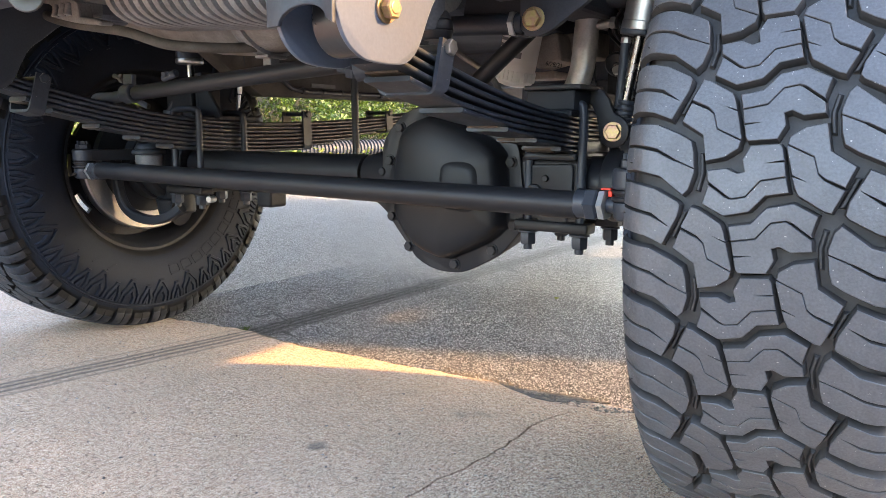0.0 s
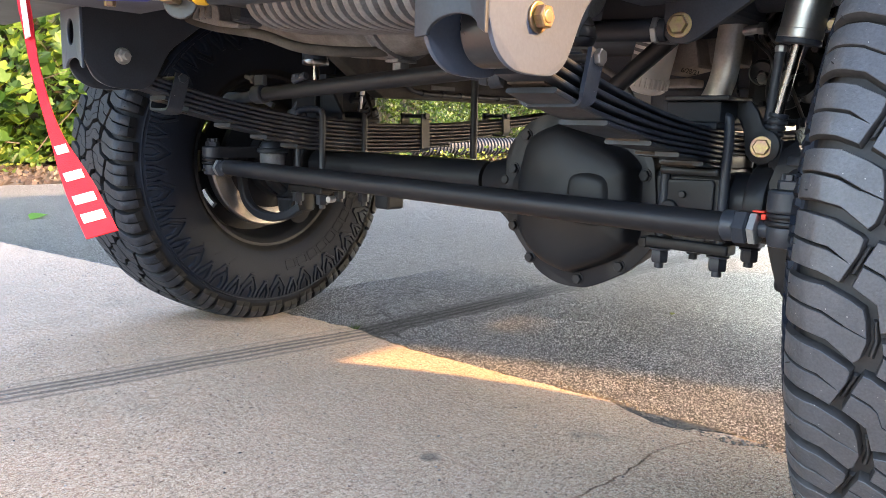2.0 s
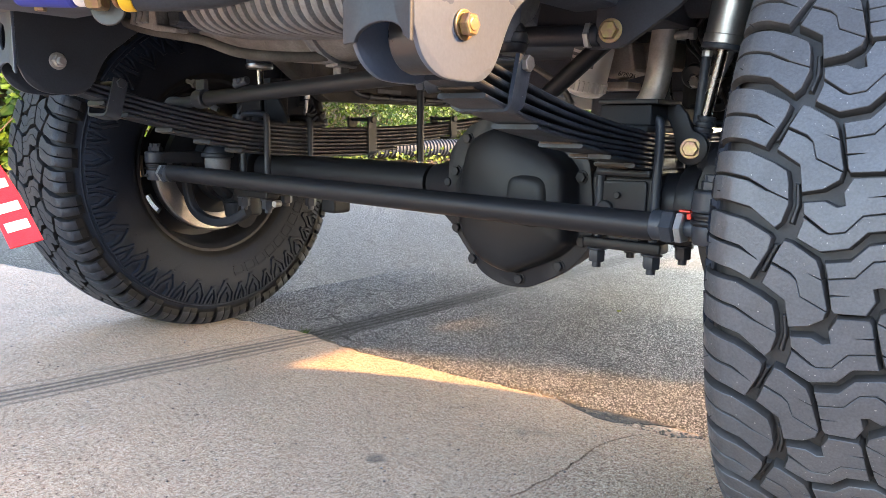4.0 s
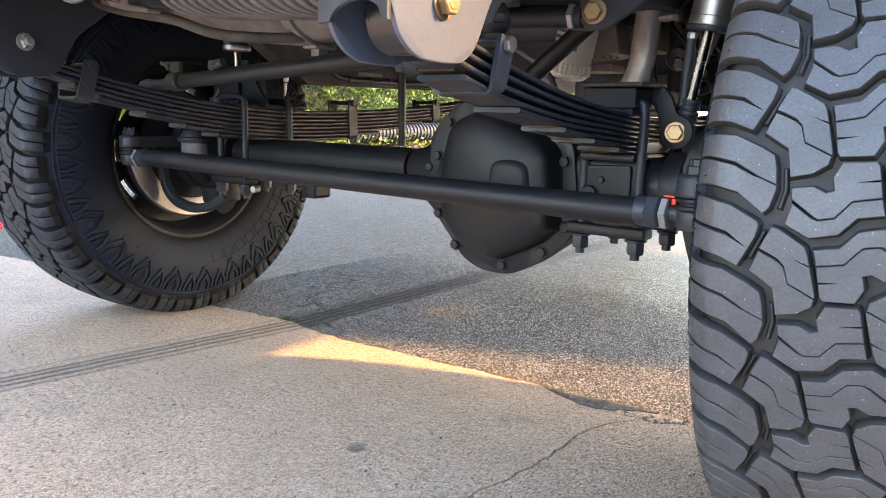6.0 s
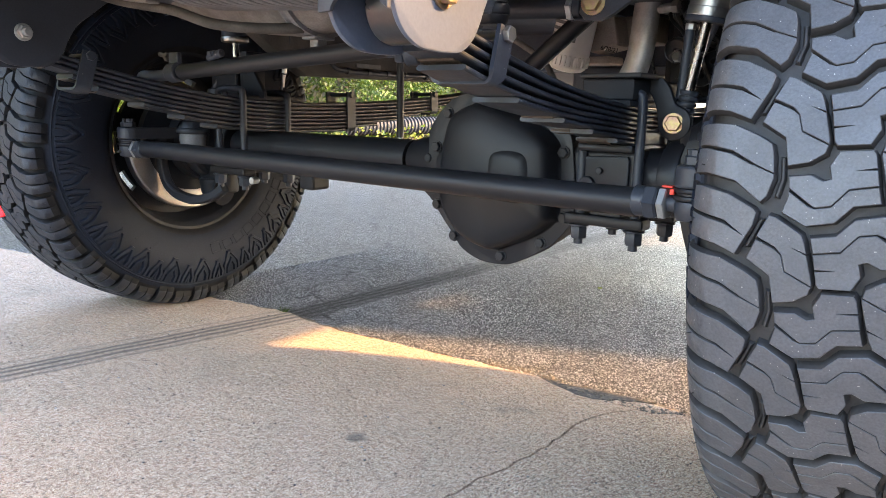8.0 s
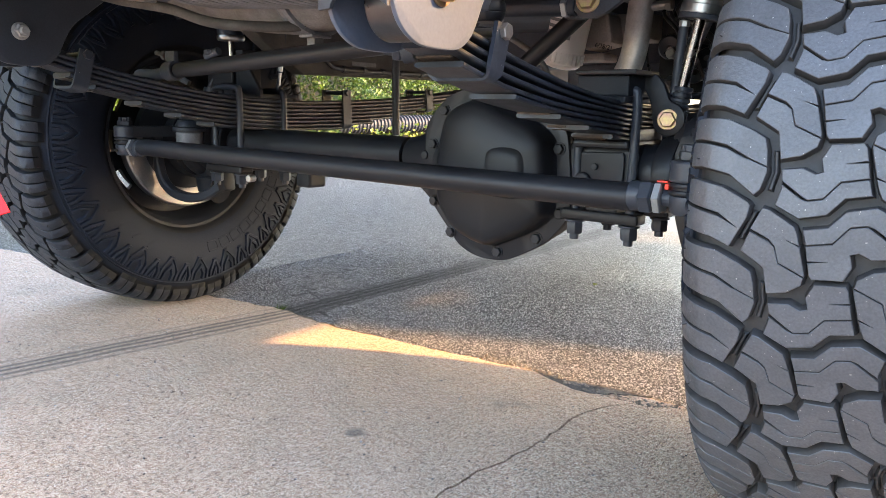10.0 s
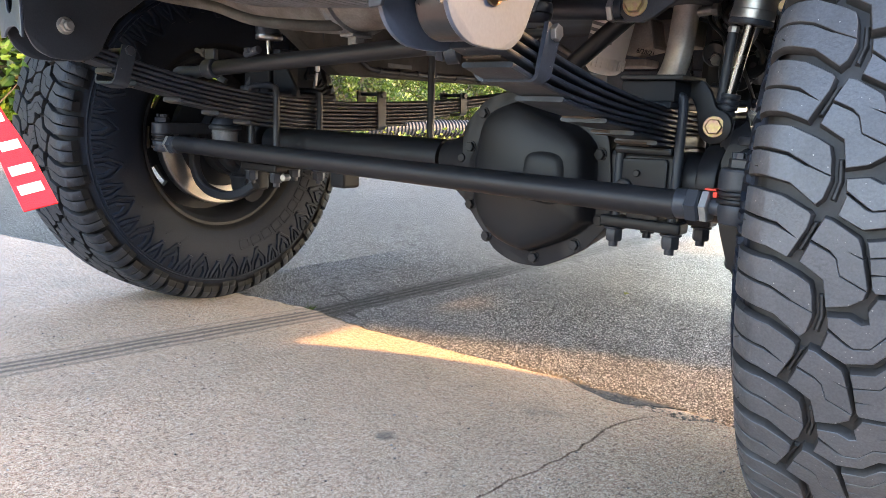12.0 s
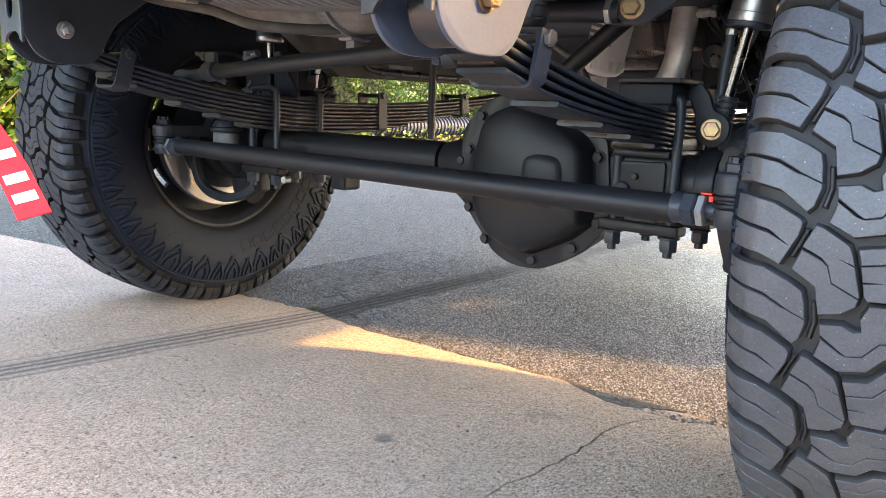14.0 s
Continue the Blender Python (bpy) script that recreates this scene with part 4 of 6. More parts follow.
for s in (-1, 1):
    # yoke, knuckle and joints at each end
    bm = bmesh.new()
    rod(bm, (s * 0.6, 0, AX_Z), (s * 0.635, 0, AX_Z), 0.066, n=36, bevel=0.006)
    sweep(bm, smooth_line([(s * 0.625, 0.0, 0.60 if s < 0 else 0.545), (s * 0.66, -0.01, 0.585 if s < 0 else 0.54), (s * 0.65, -0.015, AX_Z), (s * 0.675, -0.01, 0.375), (s * 0.70, 0.0, 0.345)], 6), [(-0.035, -0.02), (0.035, -0.02), (0.035, 0.02), (-0.035, 0.02)], up=(1, 0, 0))
    part("yoke", bm, MATTE, axle, "forged black axle yoke")
    bm = bmesh.new()
    rod(bm, (s * 0.66, 0, AX_Z), (s * 0.715, 0, AX_Z), 0.075, 0.088, 36, 0.008)
    rod(bm, (s * 0.685, -0.005, 0.34), (s * 0.685, -0.005, 0.60 if s < 0 else 0.55), 0.04, 0.034, 30, 0.008)
    rod(bm, (s * 0.70, 0, AX_Z), (s * 0.745, 0, AX_Z), 0.10, 0.105, 40, 0.01)
    knuckle = part("knuckle", bm, RIM, axle, "cast black steering knuckle")
    bm = bmesh.new()
    sweep(bm, smooth_line([(s * 0.70, -0.06, 0.50), (s * 0.715, -0.12, 0.505), (s * 0.72, -0.17, 0.505), (s * 0.735, -0.21 if s > 0 else -0.26, 0.505)], 5), [(-0.024, -0.013), (0.024, -0.013), (0.024, 0.015), (-0.024, 0.015)])
    part("steering_arm", bm, RIM, knuckle)
    bm = bmesh.new()
    for z0, z1, r0, r1 in ((0.60, 0.625, 0.032, 0.028), (0.575, 0.6, 0.028, 0.034)) if s < 0 else ((0.545, 0.56, 0.032, 0.028),):
        rod(bm, (s * 0.675, -0.02, z0), (s * 0.675, -0.02, z1), r0, r1, 28, 0.003)
    part("ball_joint", bm, BLACK, knuckle)
    if s < 0:
        bm = bmesh.new()
        rod(bm, (-0.682, -0.1, 0.452), (-0.682, -0.1, 0.506), 0.031, 0.036, 36, 0.005)
        part("joint_body", bm, ALUM, knuckle, "bare grey joint body")
        bm = bmesh.new()
        rod(bm, (-0.682, -0.1, 0.506), (-0.682, -0.1, 0.519), 0.045, 0.044, 36, 0.005)
        rod(bm, (-0.682, -0.1, 0.519), (-0.682, -0.1, 0.537), 0.037, 0.027, 32, 0.004)
        part("joint_boot", bm, BLACK, knuckle, "black flanged rubber boot")
    if s < 0:
        bm = bmesh.new()
        sweep(bm, smooth_line([(-0.735, 0.0, 0.46), (-0.735, -0.01, 0.41), (-0.715, -0.015, 0.372), (-0.66, -0.02, 0.352)], 5), lambda i: [(0.05 * math.cos(t), 0.034 * math.sin(t)) for t in [2 * math.pi * k / 14 for k in range(14)]], up=(0, 1, 0))
        rod(bm, (-0.70, -0.02, 0.335), (-0.70, -0.02, 0.38), 0.04, 0.046, 28, 0.006)
        part("lower_lug", bm, RIM, knuckle, "rough black casting with the lower joint")
    # brake rotor, shield and caliper bracket
    bm = bmesh.new()
    lathe(bm, [(0.0, 0.14), (0.0, 0.188), (s * 0.004, 0.1925), (s * 0.03, 0.193), (s * 0.03, 0.189), (s * 0.006, 0.184), (s * 0.004, 0.14)], 80, closed=True)
    bmesh.ops.bisect_plane(bm, geom=list(bm.verts) + list(bm.edges) + list(bm.faces), plane_co=(0, 0, 0.03), plane_no=(0, 0, 1), clear_outer=True)
    bm.transform(Matrix.Translation((s * 0.795, -0.03, AX_Z + 0.002)))
    part("dust_shield", bm, ROTOR, axle, "bare steel brake dust shield")
    bm = bmesh.new()
    lathe(bm, [(0.0, 0.02), (0.0, 0.15), (s * 0.026, 0.15), (s * 0.026, 0.02)], 64, closed=True)
    bm.transform(Matrix.Translation((s * 0.80, -0.03, AX_Z + 0.002)))
    part("brake_rotor", bm, RIM, axle, "dark brake rotor")
    bm = bmesh.new()
    lathe(bm, [(0.0, 0.03), (0.0, 0.1), (s * 0.03, 0.105), (s * 0.05, 0.09), (s * 0.06, 0.03)], 48)
    bm.transform(Matrix.Translation((s * 0.74, -0.02, AX_Z)))
    part("hub", bm, RIM, axle)
    bm = bmesh.new()
    if s < 0:
        run = [(-0.757, -0.15, 0.49), (-0.757, -0.148, 0.42), (-0.75, -0.14, 0.372), (-0.728, -0.13, 0.345), (-0.695, -0.12, 0.333), (-0.65, -0.11, 0.331), (-0.598, -0.1, 0.345), (-0.56, -0.09, 0.368)]
    else:
        run = [(0.76, -0.125, 0.50), (0.76, -0.135, 0.42), (0.76, -0.11, 0.37), (0.76, -0.05, 0.335), (0.76, 0.03, 0.335), (0.76, 0.09, 0.36)]
    sweep(bm, smooth_line(run, 6), [(-0.012, -0.008), (-0.008, -0.012), (0.008, -0.012), (0.012, -0.008), (0.012, 0.008), (0.008, 0.012), (-0.008, 0.012), (-0.012, 0.008)], up=(0, 1, 0) if s < 0 else (1, 0, 0))
    part("caliper_bracket", bm, RIM, axle, "black curved caliper bracket")
    bm = bmesh.new()
    box(bm, -0.80 if s < 0 else 0.655, -0.73 if s < 0 else 0.80, 0.1, 0.2, 0.40, 0.60 if s < 0 else 0.655, 0.02)
    part("brake_caliper", bm, BLACK, axle)
bm = bmesh.new()
rod(bm, (-0.44, -0.075, 0.398), (-0.438, -0.096, 0.397), 0.009, n=18, bevel=0.002)
part("grease_cap", bm, ZINC, axle, "bright grease cap")
bm = bmesh.new()
box(bm, -0.37, -0.318, 0.0, 0.06, 0.376, 0.44, 0.008)
part("bump_pad", bm, RIM, axle)


# ---- steering links ----
ROD_Y, ROD_Z = -0.25, 0.467
tie = thing("tie_rod", "thick satin black tie rod with zinc jam nuts", "tie rod", (0, ROD_Y, ROD_Z))
bm = bmesh.new()
rod(bm, (-0.655, 0, 0.003), (0.655, 0, -0.003), 0.0208, n=40, bevel=0.002)
part("tube", bm, MATTE, tie, "long satin black tube")
for s in (-1, 1):
    bm = bmesh.new()
    rod(bm, (s * 0.652, 0, 0), (s * 0.672, 0, 0), 0.0222, 0.021, 32, 0.002)
    part("sleeve", bm, BLACK, tie)
    bm = bmesh.new()
    nut(bm, (s * 0.668, 0, 0), (s, 0, 0), 0.0245, 0.02)
    part("adjuster_nut", bm, BLACK, tie)
    bm = bmesh.new()
    nut(bm, (s * 0.689, 0, 0), (s, 0, 0), 0.0235, 0.0115)
    part("jam_nut", bm, ZINC, tie, "bright zinc jam nut")
    bm = bmesh.new()
    rod(bm, (s * 0.70, 0, 0), (s * 0.735, 0, 0), 0.012, n=20)
    rod(bm, (s * 0.728, 0, 0), (s * 0.76, 0, 0), 0.0145, 0.016, 24, 0.002)
    rod(bm, (s * 0.735, 0, -0.021), (s * 0.735, 0, 0.007), 0.0235, 0.0265, 32, 0.005)
    end = part("rod_end", bm, BLACK, tie, "black greasable rod end")
    bm = bmesh.new()
    rod(bm, (s * 0.735, 0, 0.007), (s * 0.735, 0, 0.014), 0.0285, n=32, bevel=0.003)
    rod(bm, (s * 0.735, 0, 0.014), (s * 0.735, 0, 0.017), 0.0235, n=32)
    rod(bm, (s * 0.735, 0, 0.017), (s * 0.735, 0, 0.024), 0.0275, n=32, bevel=0.003)
    part("dust_boot", bm, MATTE, end, "ribbed rubber dust boot")
    bm = bmesh.new()
    rod(bm, (s * 0.735, 0, 0.024), (s * 0.735, 0, 0.054), 0.0285, 0.0275, 32, 0.004)
    part("arm_eye", bm, BLACK, end)
    bm = bmesh.new()
    nut(bm, (s * 0.735, 0, 0.054), (0, 0, 1), 0.0185, 0.013)
    for k in range(6):
        a = math.pi / 3 * (k + 0.5)
        box(bm, 0.008, 0.0145, -0.0045, 0.0045, 0.066, 0.075, 0.001, Matrix.Translation((s * 0.735, 0, 0)) @ Matrix.Rotation(a, 4, "Z"))
    rod(bm, (s * 0.735, 0, 0.06), (s * 0.735, 0, 0.073), 0.0075, n=14, bevel=0.001)
    part("castle_nut", bm, BLACK, end, "slotted castle nut")
    if s < 0:
        bm = bmesh.new()
        rod(bm, (s * 0.735, -0.024, -0.008), (s * 0.735, -0.032, -0.008), 0.0042, 0.003, 12, 0.001)
        part("grease_nipple", bm, DUSTY, end, "small grease nipple")
bm = bmesh.new()
box(bm, 0.69, 0.706, -0.006, 0.006, 0.0215, 0.0245, 0.001)
box(bm, 0.704, 0.71, -0.012, -0.004, 0.013, 0.021, 0.001)
part("paint_mark", bm, ZIPTIE, tie, "smear of red marking paint")

drag = thing("drag_link", "satin black drag link with a clamped end", "steering link", (0, 0, 0))
bm = bmesh.new()
rod(bm, (-0.40, -0.3, 0.652), (0.36, -0.29, 0.694), 0.0165, n=28, bevel=0.002)
part("tube", bm, MATTE, drag, "black steel tube")
bm = bmesh.new()
hose(bm, [(-0.41, -0.3, 0.651), (-0.50, -0.3, 0.643), (-0.58, -0.29, 0.643), (-0.66, -0.24, 0.62)], 0.0135, 16)
part("bent_end", bm, BLACK, drag)
bm = bmesh.new()
rod(bm, (-0.442, -0.3, 0.65), (-0.405, -0.3, 0.652), 0.0215, n=28, bevel=0.003)
box(bm, -0.442, -0.406, -0.306, -0.294, 0.665, 0.694, 0.003)
part("clamp", bm, BLACK, drag)
bm = bmesh.new()
nut(bm, (-0.446, -0.3, 0.684), (-1, 0, 0.2), 0.011, 0.012)
rod(bm, (-0.456, -0.3, 0.686), (-0.484, -0.3, 0.692), 0.0055, n=12)
part("clamp_bolt", bm, DUSTY, drag, "weathered clamp bolt")
bm = bmesh.new()
rod(bm, (-0.28, -0.31, 0.678), (-0.235, -0.31, 0.688), 0.008, n=14, bevel=0.002)
nut(bm, (-0.262, -0.312, 0.682), (0, -0.2, 1), 0.012, 0.01)
part("steering_stop", bm, SPRING, drag)


bm = bmesh.new()
nut(bm, (0.292, -0.34, 0.668), (-1, -0.5, 0.1), 0.0145, 0.014)
rod(bm, (0.28, -0.346, 0.6692), (0.266, -0.353, 0.6705), 0.0065, n=14, bevel=0.001)
rod(bm, (0.292, -0.34, 0.668), (0.31, -0.331, 0.672), 0.018, 0.02, 24, 0.002)
part("end_nut", bm, SPRING, drag, "dull nut on the link's stud")


# ---- leaf springs ----
SPRING_X = 0.517
LEAVES = [(-0.58, 0.95), (-0.565, 0.92), (-0.553, 0.82), (-0.50, 0.70), (-0.448, 0.60), (-0.346, 0.50), (-0.248, 0.40), (-0.16, 0.30)]
THICK = 0.0102
NEAR_LEAVES = [(-0.58, 0.95), (-0.565, 0.92), (-0.553, 0.82), (-0.528, 0.66), (-0.412, 0.6), (-0.292, 0.52), (-0.203, 0.40), (-0.118, 0.30)]


def spring_top(y):
    return 0.594 + (0.22 if y < 0.1 else 0.08) * (y - 0.1) ** 2


def build_spring(s, label):
    x = s * SPRING_X
    sp = thing("leaf_spring", label, "leaf spring", (x, 0, 0), "front leaf springs")
    thick, spread = (0.0082, 0.0056) if s > 0 else (THICK, 0.001)
    low = 0.016 if s > 0 else 0.0
    for i, (y0, y1) in enumerate(NEAR_LEAVES if s > 0 else LEAVES):
        bm = bmesh.new()
        n = 26
        pts = []
        for k in range(n + 1):
            y = y0 + (y1 - y0) * k / n
            pts.append((0, y, spring_top(y) - thick * (i + 0.5) - spread * min(i, 3) * min(1, max(0, (-y - 0.15) / 0.3))))
        h, w = thick / 2 - 0.0006, 0.038
        sweep(bm, pts, [(-w, -h * 0.3), (-w + 0.0012, -h * 0.75), (-w + 0.0035, -h), (w - 0.0035, -h), (w - 0.0012, -h * 0.75), (w, -h * 0.3), (w, h * 0.3), (w - 0.0012, h * 0.75), (w - 0.0035, h), (-w + 0.0035, h), (-w + 0.0012, h * 0.75), (-w, h * 0.3)])
        if i == 0:
            lathe_b = bmesh.new()
            lathe(lathe_b, [(-0.038, 0.021), (-0.038, 0.0305), (0.038, 0.0305), (0.038, 0.021)], 36, closed=True)
            lathe_b.transform(Matrix.Translation((0, -0.585, 0.705)))
            me = bpy.data.meshes.new("tmp")
            lathe_b.to_mesh(me)
            lathe_b.free()
            bm.from_mesh(me)
            bpy.data.meshes.remove(me)
        leaf = part("leaf", bm, SPRING, sp)
        if i > (2 if s > 0 else 1):
            b2 = bmesh.new()
            zt = spring_top(y0 + 0.03) - thick * (i + 1) - 0.003
            tilt = pose(0, y0 + 0.035, zt, -14, 0, 0)
            box(b2, -0.036, 0.02 if i % 2 else -0.002, -0.037, -0.018, -0.0025, 0.002, 0.0012, tilt)
            # rust on the near tips; the far tips' browner tone stands for light on them
            part("tip_liner", b2, RUST if s > 0 else DUSTY, leaf, "tip liner under the leaf end, worn steel near, lit tone far")
    # clips round the pack, square to it, with rounded lower bends
    for y, z0, z1 in ((-0.468, -0.048 if s > 0 else -0.062, 0.02), (0.285, -0.078, 0.03), (0.66, -0.05, 0.02)):
        slope = (0.44 if y < 0.1 else 0.16) * (y - 0.1)
        m = pose(0, y, spring_top(y), math.degrees(math.atan(slope)) * 1.1)
        bm = bmesh.new()
        w, r = 0.0425 if s < 0 else 0.0475, 0.012
        run = [(-w, 0, z1), (-w, 0, z0 + r)] + [(-w + r - r * math.cos(t), 0, z0 + r - r * math.sin(t)) for t in (0.4, 0.8, 1.2)]
        run += [(-w + r, 0, z0), (w - r, 0, z0)]
        run += [(w - r + r * math.sin(t), 0, z0 + r - r * math.cos(t)) for t in (0.4, 0.8, 1.2)] + [(w, 0, z0 + r), (w, 0, z1)]
        slim = s > 0 and y < 0

        def strip(i):
            h = 0.016 if not slim else (0.015, 0.014, 0.012, 0.009, 0.007, 0.006, 0.006, 0.007, 0.009, 0.012, 0.014, 0.015)[min(i, 11)]
            return [(-0.003, -h), (0.003, -h), (0.003, h), (-0.003, h)]
        sweep(bm, run, strip, up=(0, 1, 0))
        bm.transform(m)
        clip = part("spring_clip", bm, SPRING, sp, "black spring clip with a cross bolt")
        bm = bmesh.new()
        rod(bm, (-w - 0.004, 0, z1 - 0.008), (w + 0.004, 0, z1 - 0.008), 0.0055, n=14)
        nut(bm, (w + 0.003, 0, z1 - 0.008), (1, 0, 0), 0.0105, 0.008)
        nut(bm, (-w - 0.003, 0, z1 - 0.008), (-1, 0, 0), 0.0105, 0.008)
        bm.transform(m)
        part("clip_bolt", bm, STEEL if s > 0 and y < 0 else BLACK, clip)
    # U-bolts, top plate and lower plate with nuts
    bm = bmesh.new()
    box(bm, -0.046, 0.046, -0.098, 0.105, spring_top(0) + 0.001, spring_top(0) + 0.012, 0.003)
    if s > 0:
        box(bm, -0.048, 0.046, -0.088, 0.105, spring_top(0) + 0.012, 0.6425, 0.003)
    part("top_plate", bm, RIM, sp)
    legs = (-0.062, 0.074) if s > 0 else (-0.094, 0.046)
    for y in legs:
        bm = bmesh.new()
        w, zt = 0.052, spring_top(y) + 0.022
        hose(bm, [(-w, y, 0.372 - low), (-w, y, 0.5), (-w, y, zt - 0.02), (-w + 0.012, y, zt - 0.003), (0, y, zt), (w - 0.012, y, zt - 0.003), (w, y, zt - 0.02), (w, y, 0.5), (w, y, 0.372 - low)], 0.0082, 14)
        ub = part("u_bolt", bm, BLACK, sp, "black U-bolt")
        for q in (-1, 1):
            bm = bmesh.new()
            washer(bm, (q * w, y, 0.408 - low), (0, 0, -1), 0.0185, 0.004)
            nut(bm, (q * w, y, 0.404 - low), (0, 0, -1), 0.0155, 0.022)
            part("nut", bm, BLACK, ub)
    bm = bmesh.new()
    for y in legs:
        box(bm, -0.074, 0.074, y - 0.02, y + 0.02, 0.409 - low, 0.428 - low, 0.005)
    box(bm, -0.03, 0.03, -0.07, 0.08, 0.411 - low, 0.428, 0.004)
    part("lower_plate", bm, MATTE, sp, "cast lower spring plate")
    return sp


build_spring(-1, "black leaf spring pack clamped onto the axle tube")
build_spring(1, "black leaf spring pack with rusty tip liners above the differential")


# ---- front spring hangers ----
def build_hanger(s, label):
    x = s * SPRING_X
    hg = thing("spring_hanger", label, "bracket", (x, 0, 0), "front spring hangers")
    side = [(-0.672, 0.94), (-0.668, 0.70), (-0.655, 0.672), (-0.635, 0.655), (-0.61, 0.648), (-0.56, 0.648), (-0.537, 0.658), (-0.522, 0.676), (-0.505, 0.71), (-0.488, 0.735), (-0.46, 0.757), (-0.40, 0.80), (-0.30, 0.83), (-0.30, 0.94)]
    side = side[:1] + [(p.x, p.y) for p in smooth_line([(y, z, 0) for y, z in side[1:13]], 4)] + side[13:]
    # near side plates and far front plate take the paler, lit colour
    for q in (-1, 1):
        bm = bmesh.new()
        plate(bm, side, 0.007, Matrix.Translation((q * 0.046 - 0.0035, 0, 0)) @ YZ, bevel=0.0018)
        part("side_plate", bm, HANGER_LIT if s > 0 else BLACK, hg, "painted steel side plate")
    bm = bmesh.new()
    notch = [(0.004 - 0.036 * math.cos(a), 0.685 + 0.017 * math.sin(a) + 0.004 * (1 - math.cos(a)) / 2) for a in [math.pi * k / 14 for k in range(15)]]
    outline = [(0.0508, 0.682), (0.0508, 0.94), (-0.0508, 0.94), (-0.0508, 0.684)] + notch
    plate(bm, outline, 0.006, Matrix.Translation((0, -0.669, 0)) @ XZ, [oval(0, 0.754, 0.0165, 0.026)], bevel=0.0015)
    part("front_plate", bm, BLACK if s > 0 else HANGER_LIT, hg, "front plate with an oval hole and a round notch")
    bm = bmesh.new()
    rod(bm, (-0.018, -0.597, 0.697), (0.041, -0.597, 0.697), 0.042, n=48, bevel=0.003)
    part("bushing", bm, GLOSS if s > 0 else BLACK, hg, "satin black spring-eye sleeve")
    bm = bmesh.new()
    y, z = (-0.588, 0.708) if s > 0 else (-0.594, 0.712)
    washer(bm, (0.0495, y, z), (1, 0, 0), 0.0168, 0.0035)
    nut(bm, (0.053, y, z), (1, 0, 0), 0.0132, 0.0115)
    rod(bm, (0.0635, y, z), (0.0655 if s > 0 else 0.075, y, z), 0.0078, 0.0072, 18, 0.001)
    rod(bm, (-0.052, y, z), (0.05, y, z), 0.008, n=16)
    part("eye_bolt", bm, GOLD if s > 0 else ZINC, hg, "yellow zinc bolt" if s > 0 else "zinc nut on the bolt's end")
    return hg


build_hanger(-1, "satin black spring hanger with a zinc nut")
build_hanger(1, "satin black spring hanger with a yellow zinc bolt")


# ---- shock absorbers ----
sh = thing("shock_absorber", "brushed steel shock absorber with a chrome shaft", "shock absorber", (0, 0, 0), "shock absorbers")
top, eye = Vector((0.6745, -0.012, 0.93)), Vector((0.6195, -0.012, 0.575))
d = (top - eye).normalized()
bm = bmesh.new()
a = eye + d * 0.171
rod(bm, a, a + d * 0.3, 0.0325, n=40, bevel=0.004)
body = part("body", bm, STEEL, sh, "brushed steel cylinder")
bm = bmesh.new()
rod(bm, a - d * 0.004, a + d * 0.012, 0.0335, n=40, bevel=0.002)
part("end_ring", bm, STEEL, sh)
bm = bmesh.new()
rod(bm, a - d * 0.012, a - d * 0.003, 0.034, n=40, bevel=0.002)
part("wiper_cap", bm, BLACK, sh)
bm = bmesh.new()
rod(bm, eye + Vector((-0.006, 0.008, 0)) + d * 0.045, a, 0.0095, n=28)
part("shaft", bm, CHROME, sh, "chrome shaft")
bm = bmesh.new()
low_end = eye + Vector((-0.006, 0.012, 0))
for k in range(4):
    rod(bm, low_end + d * (0.016 + 0.0095 * k), low_end + d * (0.0235 + 0.0095 * k), 0.0165, n=26, bevel=0.002)
rod(bm, low_end, low_end + d * 0.052, 0.0135, n=22)
part("bump_rubber", bm, BLACK, sh, "ribbed black rubber bush")
bm = bmesh.new()
b, c = Vector((0.608, -0.004, 0.612)), Vector((0.6155, -0.004, 0.729))
rod(bm, b, c, 0.0078, n=24, bevel=0.002)
tube = part("guard_tube", bm, BLACK, sh, "slim black tube beside the shaft")
bm = bmesh.new()
rod(bm, c - Vector((0, 0, 0.006)), c + Vector((0.0005, 0, 0.004)), 0.0092, n=8, bevel=0.001)
part("collar_nut", bm, ZINC, tube, "bright collar nut")
bm = bmesh.new()
rod(bm, c, c + Vector((0.002, 0, 0.022)), 0.0055, n=16)
rod(bm, c + Vector((-0.004, 0, 0.016)), c + Vector((0.006, 0, 0.028)), 0.009, n=16, bevel=0.002)
part("stud", bm, BLACK, tube)
bm = bmesh.new()
box(bm, 0.668, 0.702, -0.004, 0.004, 0.748, 0.772, 0.004)
ear = part("side_ear", bm, BLACK, sh)
bm = bmesh.new()
washer(bm, (0.69, -0.004, 0.76), (0, -1, 0), 0.0095, 0.003)
nut(bm, (0.69, -0.007, 0.76), (0, -1, 0), 0.0075, 0.008)
part("bolt", bm, GOLD, ear, "small yellow zinc bolt")
# bracket and bolt below
br = thing("shock_mount", "black shock mount plate with a yellow zinc bolt", "bracket", (0, 0, 0))
bm = bmesh.new()
out = [(0.50, 0.652), (0.556, 0.651), (0.584, 0.645), (0.597, 0.629), (0.607, 0.605)] + [(0.608 + 0.0285 * math.cos(t), 0.572 + 0.0285 * math.sin(t)) for t in [radians(80 - 14 * k) for k in range(18)]] + [(0.578, 0.585), (0.574, 0.6), (0.566, 0.616), (0.552, 0.63), (0.53, 0.638), (0.50, 0.64)]
plate(bm, out, 0.012, Matrix.Translation((0, -0.012, 0)) @ XZ, bevel=0.003)
part("plate", bm, MATTE, br)
bm = bmesh.new()
